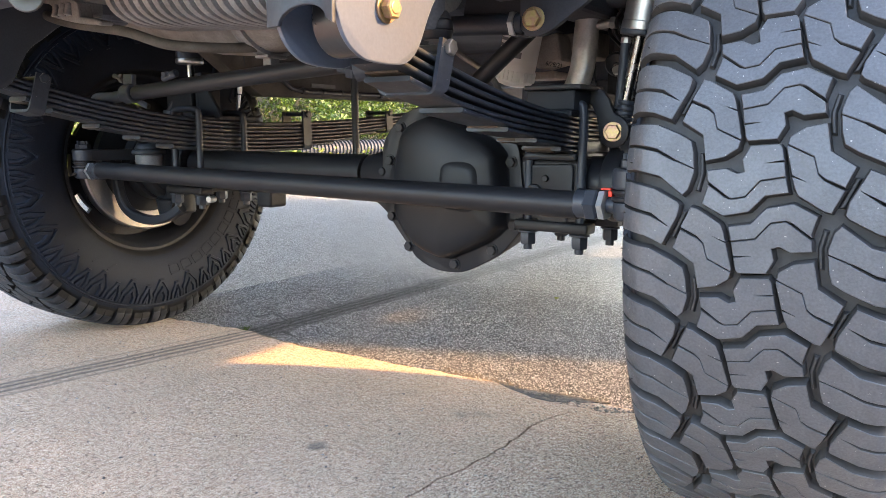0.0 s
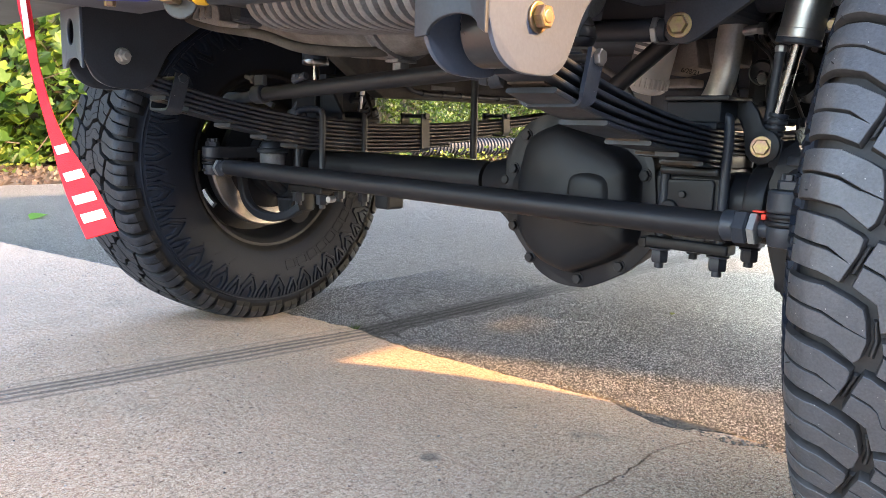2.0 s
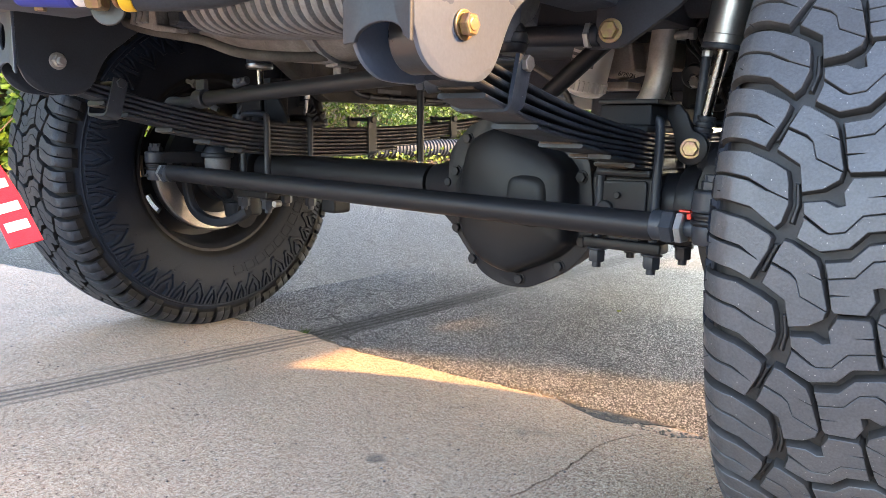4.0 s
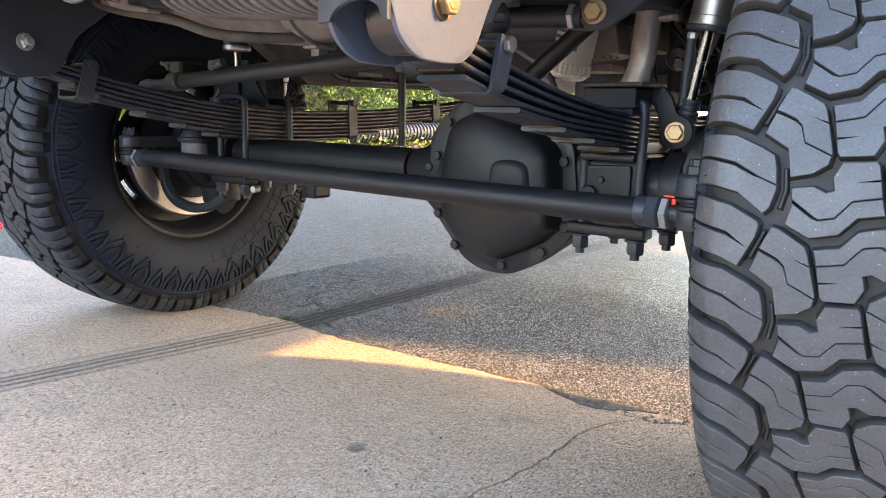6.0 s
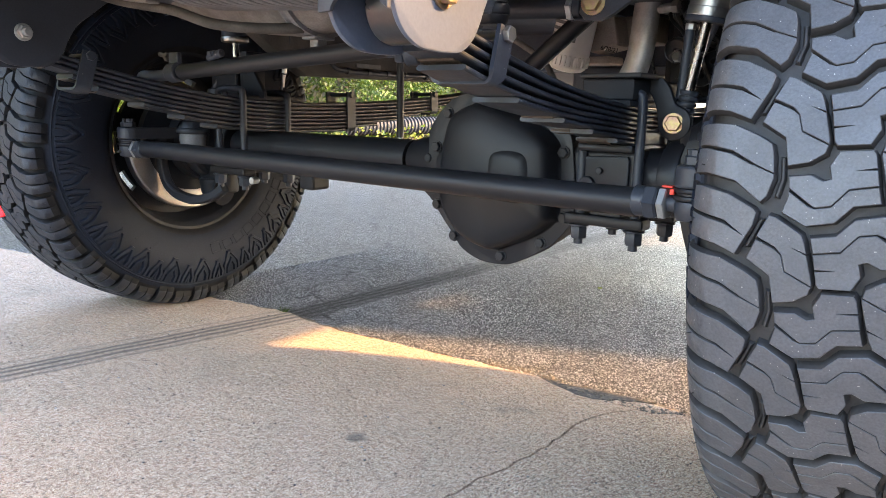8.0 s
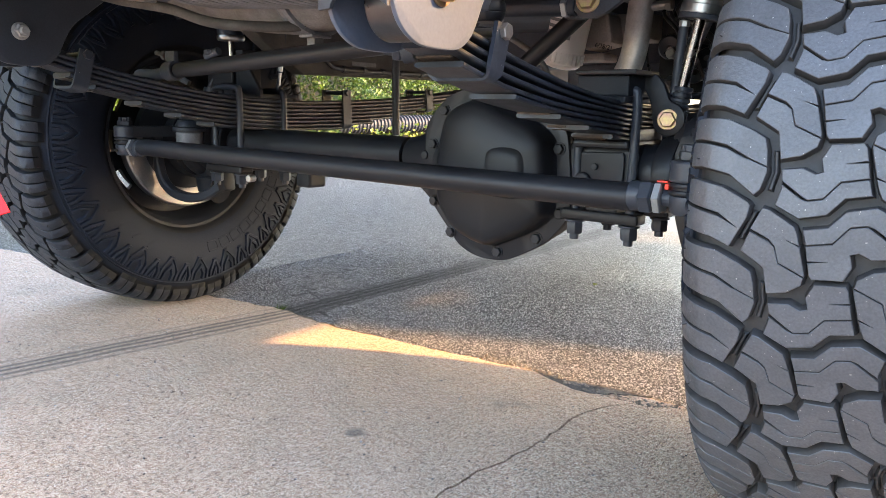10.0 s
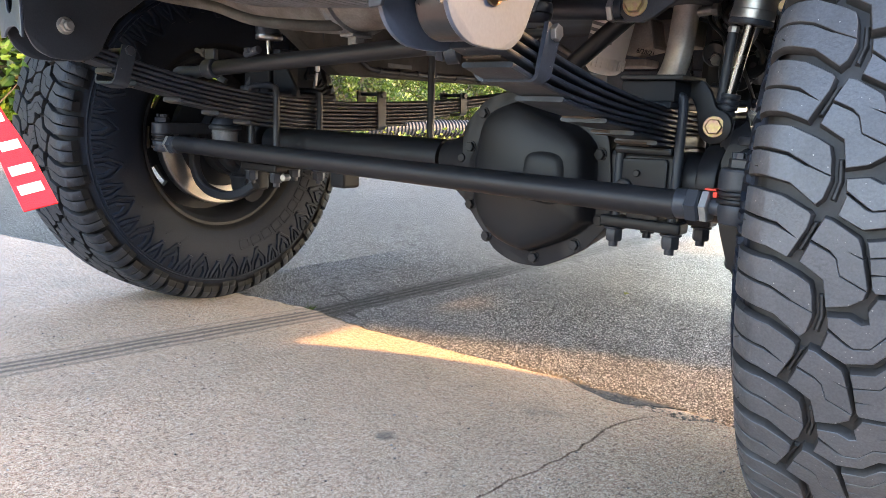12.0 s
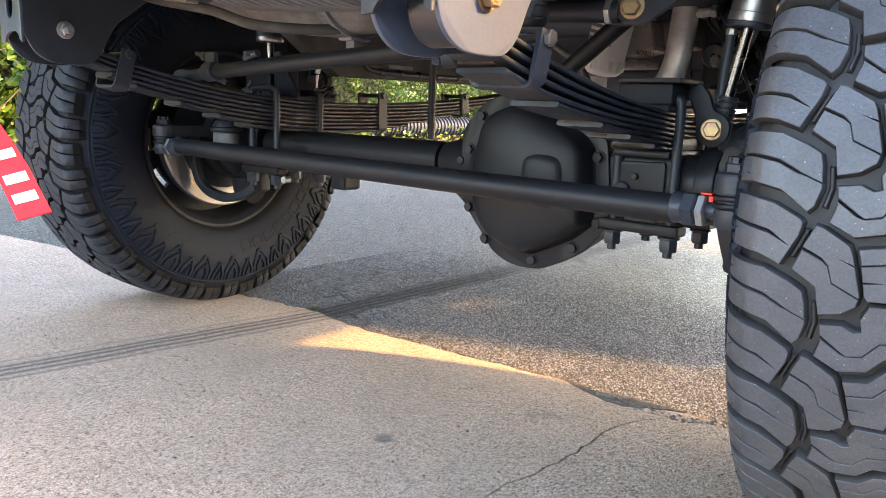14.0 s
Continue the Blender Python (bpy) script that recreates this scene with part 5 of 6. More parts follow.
washer(bm, (0.608, -0.024, 0.572), (0.25, -1, 0), 0.0175, 0.0035)
nut(bm, (0.609, -0.0275, 0.572), (0.25, -1, 0), 0.0135, 0.01)
part("bolt", bm, GOLD, br, "yellow zinc bolt head")
bm = bmesh.new()
sweep(bm, [(0.52, 0.0, 0.627), (0.50, -0.01, 0.627)], [(-0.012, -0.015), (0.012, -0.015), (0.012, 0.015), (-0.012, 0.015)])
box(bm, 0.47, 0.578, -0.098, 0.0, 0.643, 0.651, 0.0016)
part("foot", bm, MATTE, br)

sh2 = thing("shock_absorber", "shock absorber with a chrome shaft behind the drag link", "shock absorber", (0, 0, 0), "shock absorbers")
bm = bmesh.new()
rod(bm, (-0.595, -0.02, 0.748), (-0.60, -0.02, 1.0), 0.034, n=36, bevel=0.004)
part("body", bm, BLACK, sh2)
bm = bmesh.new()
rod(bm, (-0.594, -0.02, 0.744), (-0.594, -0.02, 0.758), 0.036, n=36, bevel=0.004)
part("end_ring", bm, STEEL, sh2, "bright end ring")
bm = bmesh.new()
rod(bm, (-0.591, -0.02, 0.69), (-0.593, -0.02, 0.742), 0.0098, n=24)
part("shaft", bm, CHROME, sh2, "chrome shaft")
bm = bmesh.new()
box(bm, -0.692, -0.58, -0.03, 0.03, 0.60, 0.69, 0.005)
box(bm, -0.565, -0.535, -0.03, 0.03, 0.60, 0.72, 0.005)
plate(bm, [(-0.536, 0.60), (-0.536, 0.7), (-0.52, 0.7), (-0.452, 0.615), (-0.452, 0.6)], 0.01, Matrix.Translation((0, -0.03, 0)) @ XZ, bevel=0.002)
part("mount_post", bm, RIM, sh2)

# ---- frame and body of the truck ----
tr = thing("truck_body", "dark truck body and frame rails above the axle", "truck", (0, 0, 0))
for s in (-1, 1):
    bm = bmesh.new()
    box(bm, min(s * 0.40, s * 0.50), max(s * 0.40, s * 0.50), -0.42, 4.2, 0.80, 0.98, 0.012)
    part("frame_rail", bm, FRAME, tr, "boxed black frame rail")
bm = bmesh.new()
pts = [(-0.66, 0.80), (-0.1, 0.80), (0.02, 0.72), (0.12, 0.664), (1.1, 0.676), (1.1, 0.84), (-0.66, 0.90)]
plate(bm, pts, 0.05, Matrix.Translation((-0.52, 0, 0)) @ YZ, bevel=0.004)
part("frame_drop", bm, DUSTY, tr, "dusty brown lower frame section")
bm = bmesh.new()
box(bm, -0.55, 0.55, -0.84, 2.4, 0.985, 1.0)
box(bm, -0.97, 0.97, 0.52, 2.6, 0.90, 0.93)
box(bm, -0.62, 0.62, -1.04, -0.86, 0.93, 1.3, 0.02)
part("floor_pan", bm, FRAME, tr, "dark underbody panels")
for s in (-1, 1):
    bm = bmesh.new()
    arch = [(0.53 * math.cos(t), 0.50 + 0.51 * math.sin(t)) for t in [math.pi * k / 16 for k in range(17)]]
    outline = [(4.4, 0.725), (4.4, 1.9), (-0.95, 1.45), (-0.95, 1.1), (-0.60, 1.05)] + [(y - 0.02, z) for y, z in arch[::-1] if z > (0.72 if y > 0 else 1.04)] + [(0.52, 0.725)]
    plate(bm, outline, 0.03, Matrix.Translation((s * 0.99 - 0.015, 0, 0)) @ YZ)
    part("side_panel", bm, BODY, tr, "dark painted body side with a wheel arch")
for s in (-1, 1):
    bm = bmesh.new()
    box(bm, min(s * 0.56, s * 0.97), max(s * 0.56, s * 0.97), -0.42, 0.6, 1.12, 1.14)
    box(bm, min(s * 0.56, s * 0.58), max(s * 0.56, s * 0.58), -0.62, -0.1, 0.93, 1.13)
    part("inner_fender", bm, FRAME, tr, "black wheel-well liner")
bm = bmesh.new()
box(bm, -0.96, 0.96, -0.9, 4.4, 1.44, 1.47)
box(bm, -0.96, 0.96, 4.36, 4.4, 0.75, 1.9)
part("cabin_shell", bm, FRAME, tr, "dark cabin shell")
bm = bmesh.new()
box(bm, -0.88, 0.88, 1.1, 4.35, 1.46, 2.25, 0.08)
part("cab", bm, BODY, tr, "dark painted cab")
bm = bmesh.new()
box(bm, 0.52, 0.60, -0.05, 0.3, 0.88, 1.0, 0.01)
plate(bm, [(0.46, 0.97), (0.46, 0.75), (0.475, 0.735), (0.50, 0.733), (0.52, 0.74), (0.60, 0.79), (0.66, 0.84), (0.68, 0.97)], 0.012, Matrix.Translation((0, -0.09, 0)) @ XZ, bevel=0.002)
plate(bm, [(0.34, 0.83), (0.46, 0.83), (0.475, 0.735), (0.44, 0.737), (0.33, 0.775)], 0.012, Matrix.Translation((0, -0.075, 0)) @ XZ, bevel=0.002)
mount = part("link_bracket", bm, BLACK, tr, "black frame bracket")
bm = bmesh.new()
washer(bm, (0.489, -0.103, 0.762), (0.2, -1, 0), 0.0202, 0.004)
nut(bm, (0.4895, -0.107, 0.762), (0.2, -1, 0), 0.0155, 0.012)
part("bolt", bm, GOLD, mount, "yellow zinc bolt head")
bm = bmesh.new()
rod(bm, (0.312, -0.04, 0.648), (0.455, -0.045, 0.757), 0.0165, n=24)
part("strut", bm, MATTE, mount, "slanting black strut")
bm = bmesh.new()
rod(bm, (0.20, -0.12, 0.765), (0.462, -0.088, 0.758), 0.0185, n=28, bevel=0.003)
part("link_tube", bm, BLACK, mount)
bm = bmesh.new()
nut(bm, (0.438, -0.0915, 0.7585), (1, 0.1, 0), 0.0225, 0.011)
part("link_end_ring", bm, ZINC, mount)

# steering pitman and hardware behind the hanger
pit = thing("pitman_arm", "black pitman arm with castle nut above the spring", "steering arm", (0, 0, 0))
bm = bmesh.new()
rod(bm, (0.435, -0.33, 0.72), (0.435, -0.33, 0.80), 0.022, 0.027, 30, 0.004)
rod(bm, (0.435, -0.33, 0.80), (0.435, -0.33, 0.99), 0.045, n=30, bevel=0.004)
part("hub", bm, FRAME, pit)
bm = bmesh.new()
sweep(bm, smooth_line([(0.435, -0.33, 0.735), (0.40, -0.32, 0.72), (0.36, -0.29, 0.70)], 4), [(-0.022, -0.012), (0.022, -0.012), (0.022, 0.012), (-0.022, 0.012)])
part("arm", bm, BLACK, pit)
bm = bmesh.new()
nut(bm, (0.435, -0.33, 0.70), (0, 0, -1), 0.021, 0.014)
part("nut", bm, BLACK, pit)

bm = bmesh.new()
rod(bm, (0.441, -0.318, 0.708), (0.441, -0.318, 0.722), 0.021, 0.026, 30, 0.003)
rod(bm, (0.441, -0.318, 0.722), (0.441, -0.318, 0.738), 0.026, 0.024, 30, 0.003)
rod(bm, (0.441, -0.318, 0.738), (0.441, -0.318, 0.752), 0.024, 0.016, 30, 0.003)
part("boot", bm, MATTE, pit, "black rubber boot")

cb = thing("cable", "thin tan cable slanting behind the spring", "cable", (0, 0, 0))
bm = bmesh.new()
hose(bm, [(0.15, 0.11, 0.79), (0.19, 0.1, 0.742), (0.224, 0.1, 0.72), (0.256, 0.1, 0.701), (0.284, 0.1, 0.678), (0.303, 0.1, 0.65)], 0.0062, 14)
part("sheath", bm, TAN, cb)

# engine parts overhead
rb = thing("ribbed_duct", "grey ribbed corrugated duct under the engine", "duct", (0, 0, 0))
A, B = Vector((-0.105, -0.444, 0.858)), Vector((0.38, -0.43, 0.831))
ax = (B - A)
bm = bmesh.new()
n = 19
prof = [(-0.02, 0.03), (-0.016, 0.07), (-0.006, 0.083)]
for k in range(n):
    for f, r in ((0.0, 0.091), (0.05, 0.103), (0.14, 0.11), (0.4, 0.112), (0.66, 0.11), (0.75, 0.103), (0.8, 0.091), (0.9, 0.088)):
        prof.append(((k + f) / n * ax.length, r))
lathe(bm, prof, 72)
for v in bm.verts:
    r = math.hypot(v.co.y, v.co.z)
    f = 1 / ((abs(v.co.y) / r) ** 3.6 + (abs(v.co.z) / r) ** 3.6) ** (1 / 3.6)
    v.co.y, v.co.z = v.co.y * f, v.co.z * f
bm.transform(Matrix.Translation(A + Vector((0, 0.012, 0.006))) @ ax.to_track_quat("X", "Z").to_matrix().to_4x4())
part("ribbed_tube", bm, ALUM, rb, "dusty grey ribbed tube", 40)
bm = bmesh.new()
hose(bm, [(-0.60, -0.46, 0.93), (-0.565, -0.46, 0.87), (-0.526, -0.45, 0.832), (-0.461, -0.45, 0.802), (-0.37, -0.45, 0.781), (-0.275, -0.445, 0.766), (-0.19, -0.44, 0.752), (-0.1, -0.425, 0.727), (-0.03, -0.39, 0.719), (0.01, -0.33, 0.722), (0.02, -0.27, 0.732)], 0.0095, 14)
part("lower_rail", bm, DUSTY, rb, "tan edge rail")
bm = bmesh.new()
box(bm, -0.405, -0.375, -0.475, -0.42, 0.815, 0.90, 0.008)
box(bm, -0.395, -0.33, -0.47, -0.425, 0.797, 0.822, 0.008)
box(bm, -0.345, -0.30, -0.46, -0.42, 0.79, 0.86, 0.008)
box(bm, -0.44, -0.40, -0.465, -0.43, 0.845, 0.90, 0.006)
box(bm, -0.31, -0.13, -0.47, -0.40, 0.815, 0.86, 0.01)
part("end_bracket", bm, ALUM, rb)

bm = bmesh.new()
plate(bm, [(-0.471, 0.835), (-0.399, 0.833), (-0.323, 0.821), (-0.298, 0.811), (-0.291, 0.785), (-0.22, 0.772), (-0.224, 0.764), (-0.302, 0.773), (-0.359, 0.784), (-0.391, 0.791), (-0.394, 0.812), (-0.409, 0.819), (-0.472, 0.829)], 0.03, Matrix.Translation((0, -0.447, 0)) @ XZ, bevel=0.004)
step = part("stepped_bracket", bm, TAN, rb, "dull tan stepped bracket")
for x in (-0.372, -0.348, -0.325):
    bm = bmesh.new()
    rod(bm, (x, -0.477, 0.793 + 0.02), (x, -0.481, 0.789), 0.006, 0.008, 14, 0.002)
    part("rib", bm, TAN, step)

pan = thing("oil_pan", "stained tan alloy pan with a strap clamp", "engine part", (0, 0, 0))
bm = bmesh.new()
A = Vector((-0.30, -0.27, 0.817))
lathe(bm, [(-0.16, 0.01), (-0.14, 0.03), (-0.05, 0.052), (0.06, 0.074), (0.17, 0.095), (0.27, 0.103), (0.35, 0.098), (0.45, 0.082), (0.6, 0.066), (0.72, 0.06), (0.73, 0.02)], 48)
bm.transform(Matrix.Translation(A))
part("pan_shell", bm, TAN, pan, "dull tan shell", 50)
bm = bmesh.new()
lathe(bm, [(0.30, 0.10), (0.30, 0.107), (0.307, 0.109), (0.312, 0.1055), (0.317, 0.109), (0.325, 0.107), (0.325, 0.098)], 48)
bm.transform(Matrix.Translation(A))
part("strap_clamp", bm, ALUM, pan, "steel strap clamp")
bm = bmesh.new()
box(bm, 0.004, 0.028, -0.286, -0.262, 0.683, 0.716, 0.004)
box(bm, 0.0, 0.036, -0.3, -0.25, 0.706, 0.712, 0.002)
part("clamp_lug", bm, ALUM, pan)

fl = thing("oil_filter", "white oil filter can with fluted lower end", "oil filter", (0, 0, 0))
bm = bmesh.new()
lathe(bm, [(-0.06, 0.0), (-0.059, 0.02), (-0.056, 0.031), (-0.05, 0.0375), (-0.043, 0.0395), (0.07, 0.0395), (0.085, 0.036), (0.085, 0.0)], 56)
mf = Matrix.Translation((0.256, 0.25, 0.74)) @ Vector((0.24, -0.06, 0.97)).to_track_quat("X", "Z").to_matrix().to_4x4() @ Matrix.Scale(1.12, 4)
bm.transform(mf)
can = part("can", bm, WHITE, fl, "white painted can")
for k in range(26):
    bm = bmesh.new()
    a = 2 * math.pi * k / 26
    box(bm, -0.046, -0.026, -0.0028, 0.0028, 0.038, 0.0422, 0.001, mf @ Matrix.Rotation(a, 4, "X"))
    part("flute", bm, WHITE, can)
for k, (u0, u1) in enumerate(((0.0, 0.012), (0.018, 0.024), (0.03, 0.036))):
    bm = bmesh.new()
    lathe(bm, [(u0, 0.0397), (u0, 0.0402), (u1, 0.0402), (u1, 0.0397)], 56)
    bmesh.ops.bisect_plane(bm, geom=list(bm.verts) + list(bm.edges) + list(bm.faces), plane_co=(0, -0.025, 0), plane_no=(0, 1, 0), clear_outer=True)
    bm.transform(mf)
    part("printed_bar", bm, ALUM, can, "printed grey bar")

tn = thing("alloy_housing", "tan cast housing with stamped marks", "engine part", (0, 0, 0))
bm = bmesh.new()
box(bm, 0.265, 0.335, 0.30, 0.38, 0.722, 0.79, 0.008, Matrix.Translation((0.3, 0.34, 0.755)) @ Matrix.Rotation(radians(-12), 4, "Y") @ Matrix.Translation((-0.3, -0.34, -0.755)))
box(bm, 0.30, 0.40, 0.36, 0.46, 0.74, 0.80, 0.01)
box(bm, 0.22, 0.31, 0.33, 0.40, 0.695, 0.712, 0.004)
hs = part("casting", bm, CAST, tn)
words = bpy.data.curves.new("ink_text", "FONT")
words.body, words.size, words.extrude = "6/28/21", 0.0145, 0.0004
tmp_ob = bpy.data.objects.new("ink_text", words)
me = bpy.data.meshes.new_from_object(tmp_ob)
bpy.data.objects.remove(tmp_ob)
me.materials.append(RIM)
me.transform(pose(0.2995, 0.2985, 0.7235, 90, 12, 0))
ink = new("ink_text", me)
ink.parent = hs
tagged(ink, "date written by hand in black ink")

hp = thing("exhaust_pipe", "bright bent steel pipe with a flattened end", "pipe", (0, 0, 0))
bm = bmesh.new()
sweep(bm, smooth_line([(0.478, 0.2, 0.98), (0.458, 0.2, 0.87), (0.451, 0.2, 0.82), (0.446, 0.2, 0.777), (0.443, 0.2, 0.734), (0.437, 0.2, 0.695), (0.424, 0.2, 0.66), (0.402, 0.2, 0.632)], 6), [(0.0265 * math.cos(t), 0.022 * math.sin(t)) for t in [2 * math.pi * k / 24 for k in range(24)]], up=(0, 1, 0))
part("pipe", bm, DOWNPIPE, hp, "bright steel pipe")
bm = bmesh.new()
sweep(bm, smooth_line([(0.462, 0.199, 0.885), (0.457, 0.199, 0.862), (0.45, 0.198, 0.822)], 4), lambda i: [((0.031 - 0.0004 * i) * math.cos(t), 0.026 * math.sin(t)) for t in [2 * math.pi * k / 24 for k in range(24)]], up=(0, 1, 0))
part("pipe_collar", bm, DOWNPIPE, hp, "flared bright collar")
bm = bmesh.new()
box(bm, 0.465, 0.50, 0.16, 0.20, 0.845, 0.90, 0.006)
part("pipe_lug", bm, DOWNPIPE, hp)

cr = thing("transmission_crossmember", "dark crossmember behind the axle", "crossmember", (0, 0, 0))
bm = bmesh.new()
box(bm, 0.12, 0.62, 0.50, 0.62, 0.63, 0.70, 0.012)
box(bm, -0.42, 0.62, 0.62, 0.72, 0.70, 0.86, 0.012)
part("beam", bm, FRAME, cr)
bm = bmesh.new()
box(bm, -0.16, 0.30, -0.02, 0.95, 0.80, 0.985, 0.03)
part("gearbox", bm, FRAME, cr, "dark gearbox casing")

bl = thing("brake_line", "black brake line clipped along the frame", "brake line", (0, 0, 0))
bm = bmesh.new()
hose(bm, [(-0.462, 0.17, 0.73), (-0.46, 0.2, 0.70), (-0.46, 0.24, 0.685), (-0.46, 0.4, 0.682), (-0.46, 0.7, 0.688), (-0.46, 0.95, 0.692)], 0.007, 12)
ln = part("line", bm, BLACK, bl)
for y in (0.26, 0.34, 0.42, 0.5, 0.6, 0.72, 0.84):
    bm = bmesh.new()
    rod(bm, (-0.46, y - 0.006, 0.684), (-0.46, y + 0.006, 0.684), 0.0098, n=14, bevel=0.001)
    part("clip", bm, BLACK, ln)
bm = bmesh.new()
box(bm, -0.4695, -0.4665, 0.30, 0.40, 0.696, 0.708, 0.001)
part("tag", bm, ALUM, bl)

vr = thing("vertical_rod", "slim black rod with a white tip", "rod", (0, 0, 0))
bm = bmesh.new()
rod(bm, (-0.34, 0.35, 0.502), (-0.345, 0.35, 0.80), 0.0105, n=18, bevel=0.001)
box(bm, -0.475, -0.335, 0.34, 0.36, 0.735, 0.75, 0.003)
part("rod", bm, BLACK, vr)
bm = bmesh.new()
rod(bm, (-0.34, 0.35, 0.49), (-0.34, 0.35, 0.502), 0.008, n=16, bevel=0.001)
part("tip", bm, WHITE, vr, "white tip")

wc = thing("wire_connector", "small bright wire connector on a black lead", "connector", (0, 0, 0))
bm = bmesh.new()
hose(bm, [(-0.47, 0.06, 0.80), (-0.474, 0.06, 0.73), (-0.478, 0.055, 0.695), (-0.485, 0.05, 0.66), (-0.49, 0.045, 0.62)], 0.0035, 8)
part("lead", bm, BLACK, wc)
bm = bmesh.new()
rod(bm, (-0.475, 0.05, 0.71), (-0.482, 0.05, 0.668), 0.0068, n=12, bevel=0.001)
rod(bm, (-0.483, 0.05, 0.664), (-0.489, 0.05, 0.632), 0.0045, n=12)
part("connector", bm, ZINC, wc, "bright crimped connector")
bm = bmesh.new()
hose(bm, [(-0.62, -0.03, 0.70), (-0.66, -0.02, 0.66), (-0.69, -0.04, 0.60), (-0.70, -0.07, 0.55)], 0.008, 10)
part("brake_hose", bm, BLACK, wc)

# clutter of engine parts above the shock
cl = thing("engine_clutter", "dark engine pulleys and fittings behind the shock", "engine part", (0, 0, 0))
bm = bmesh.new()
rod(bm, (0.50, 0.30, 0.83), (0.50, 0.36, 0.83), 0.045, n=32, bevel=0.004)
part("pulley", bm, FRAME, cl)
bm = bmesh.new()
hose(bm, [(0.52, 0.2, 0.95), (0.55, 0.22, 0.85), (0.53, 0.24, 0.76), (0.56, 0.2, 0.68)], 0.011, 10)
part("hose", bm, BLACK, cl)
bm = bmesh.new()
hose(bm, [(0.60, 0.16, 0.95), (0.585, 0.18, 0.86), (0.60, 0.18, 0.78), (0.58, 0.16, 0.70)], 0.006, 8)
part("lead", bm, FRAME, cl)
bm = bmesh.new()
rod(bm, (0.43, 0.2, 0.785), (0.50, 0.2, 0.79), 0.009, n=14, bevel=0.002)
nut(bm, (0.50, 0.2, 0.79), (1, 0, 0), 0.013, 0.012)
part("fitting", bm, ZINC, cl, "bright fitting")
bm = bmesh.new()
box(bm, 0.42, 0.70, 0.36, 0.50, 0.622, 0.95, 0.02)
part("block", bm, RIM, cl, "dark engine block")
bm = bmesh.new()
plate(bm, [(0.63, 0.60), (0.70, 0.63), (0.69, 0.60), (0.64, 0.575)], 0.004, Matrix.Translation((0, 0.06, 0)) @ XZ, bevel=0.001)
part("bright_tab", bm, CHROME, cl, "bright metal tab")

bm = bmesh.new()
rod(bm, (0.46, 0.2, 0.862), (0.64, 0.19, 0.856), 0.042, n=40, bevel=0.018)
part("reservoir", bm, FRAME, cl, "smooth dark grey reservoir")
rnd = random.Random(21)
for k in range(30):
    p = Vector((rnd.uniform(0.47, 0.66), rnd.uniform(0.22, 0.33), rnd.uniform(0.6, 0.88)))
    bm = bmesh.new()
    r = rnd.uniform(0.005, 0.011)
    rod(bm, p + Vector((0, 0.12, 0)), p, r * 0.8, n=16)
    nut(bm, p, (rnd.uniform(-0.5, 0.5), -1, rnd.uniform(-0.2, 0.6)), r, r * 1.2)
    part("fitting", bm, STEEL if k % 6 == 0 else GLOSS, cl)
for k in range(14):
    bm = bmesh.new()
    x, z = rnd.uniform(0.47, 0.65), rnd.uniform(0.6, 0.82)
    hose(bm, [(x, 0.30, z - 0.06), (x + rnd.uniform(-0.03, 0.03), 0.23, z), (x + rnd.uniform(-0.05, 0.05), 0.21, z + 0.06), (x + rnd.uniform(-0.07, 0.07), 0.26, z + 0.12), (x + rnd.uniform(-0.07, 0.07), 0.3, z + 0.2)], rnd.uniform(0.0025, 0.007), 14)
    part("wire", bm, GLOSS, cl)
for k in range(6):
    p = Vector((rnd.uniform(0.48, 0.64), rnd.uniform(0.25, 0.31), rnd.uniform(0.62, 0.85)))
    bm = bmesh.new()
    lathe(bm, [(0.0, 0.006), (0.0, 0.022), (0.004, 0.026), (0.014, 0.026), (0.018, 0.02), (0.05, 0.018)], 32)
    bm.transform(Matrix.Translation(p) @ Matrix.Rotation(radians(90 + rnd.uniform(-30, 30)), 4, "Z") @ Matrix.Rotation(rnd.uniform(-0.5, 0.5), 4, "Y"))
    part("cap", bm, GLOSS, cl)

# bumper edge, winch line end and pull strap
bp = thing("front_bumper", "grey steel bumper underside with bolts", "bumper", (0, 0, 0))
bm = bmesh.new()
box(bm, -0.95, -0.36, -0.80, -0.66, 0.798, 0.98, 0.006)
part("outer_plate", bm, PLATE, bp, "olive grey bumper plate")
bm = bmesh.new()
box(bm, -0.36, 0.07, -0.79, -0.60, 0.784, 0.98, 0.004)
part("inner_plate", bm, FRAME, bp)
bm = bmesh.new()
washer(bm, (-0.2, -0.725, 0.787), (0, 0, -1), 0.013, 0.003)
nut(bm, (-0.2, -0.725, 0.784), (0, 0, -1), 0.0095, 0.016)
part("bolt", bm, GOLD, bp, "brassy bolt")
bm = bmesh.new()
washer(bm, (-0.50, -0.80, 0.835), (0, -1, 0), 0.013, 0.003)
nut(bm, (-0.50, -0.803, 0.835), (0, -1, 0), 0.0095, 0.008)
part("bolt", bm, DUSTY, bp, "weathered bolt")

wl = thing("winch_shackle", "blue winch sleeve with brass nuts and a yellow ring", "shackle", (0, 0, 0))
WC, WA = Vector((0.197, -0.82, 0.745)), Vector((0.75, 0.66, 0.0)).normalized()
WN = Vector((WA.y, -WA.x, 0.0))


def winch_rod(name, a0, a1, r, mat, label="", bevel=0.003):
    bm = bmesh.new()
    rod(bm, WC + WA * a0, WC + WA * a1, r, n=32, bevel=bevel)
    return part(name, bm, mat, wl, label)


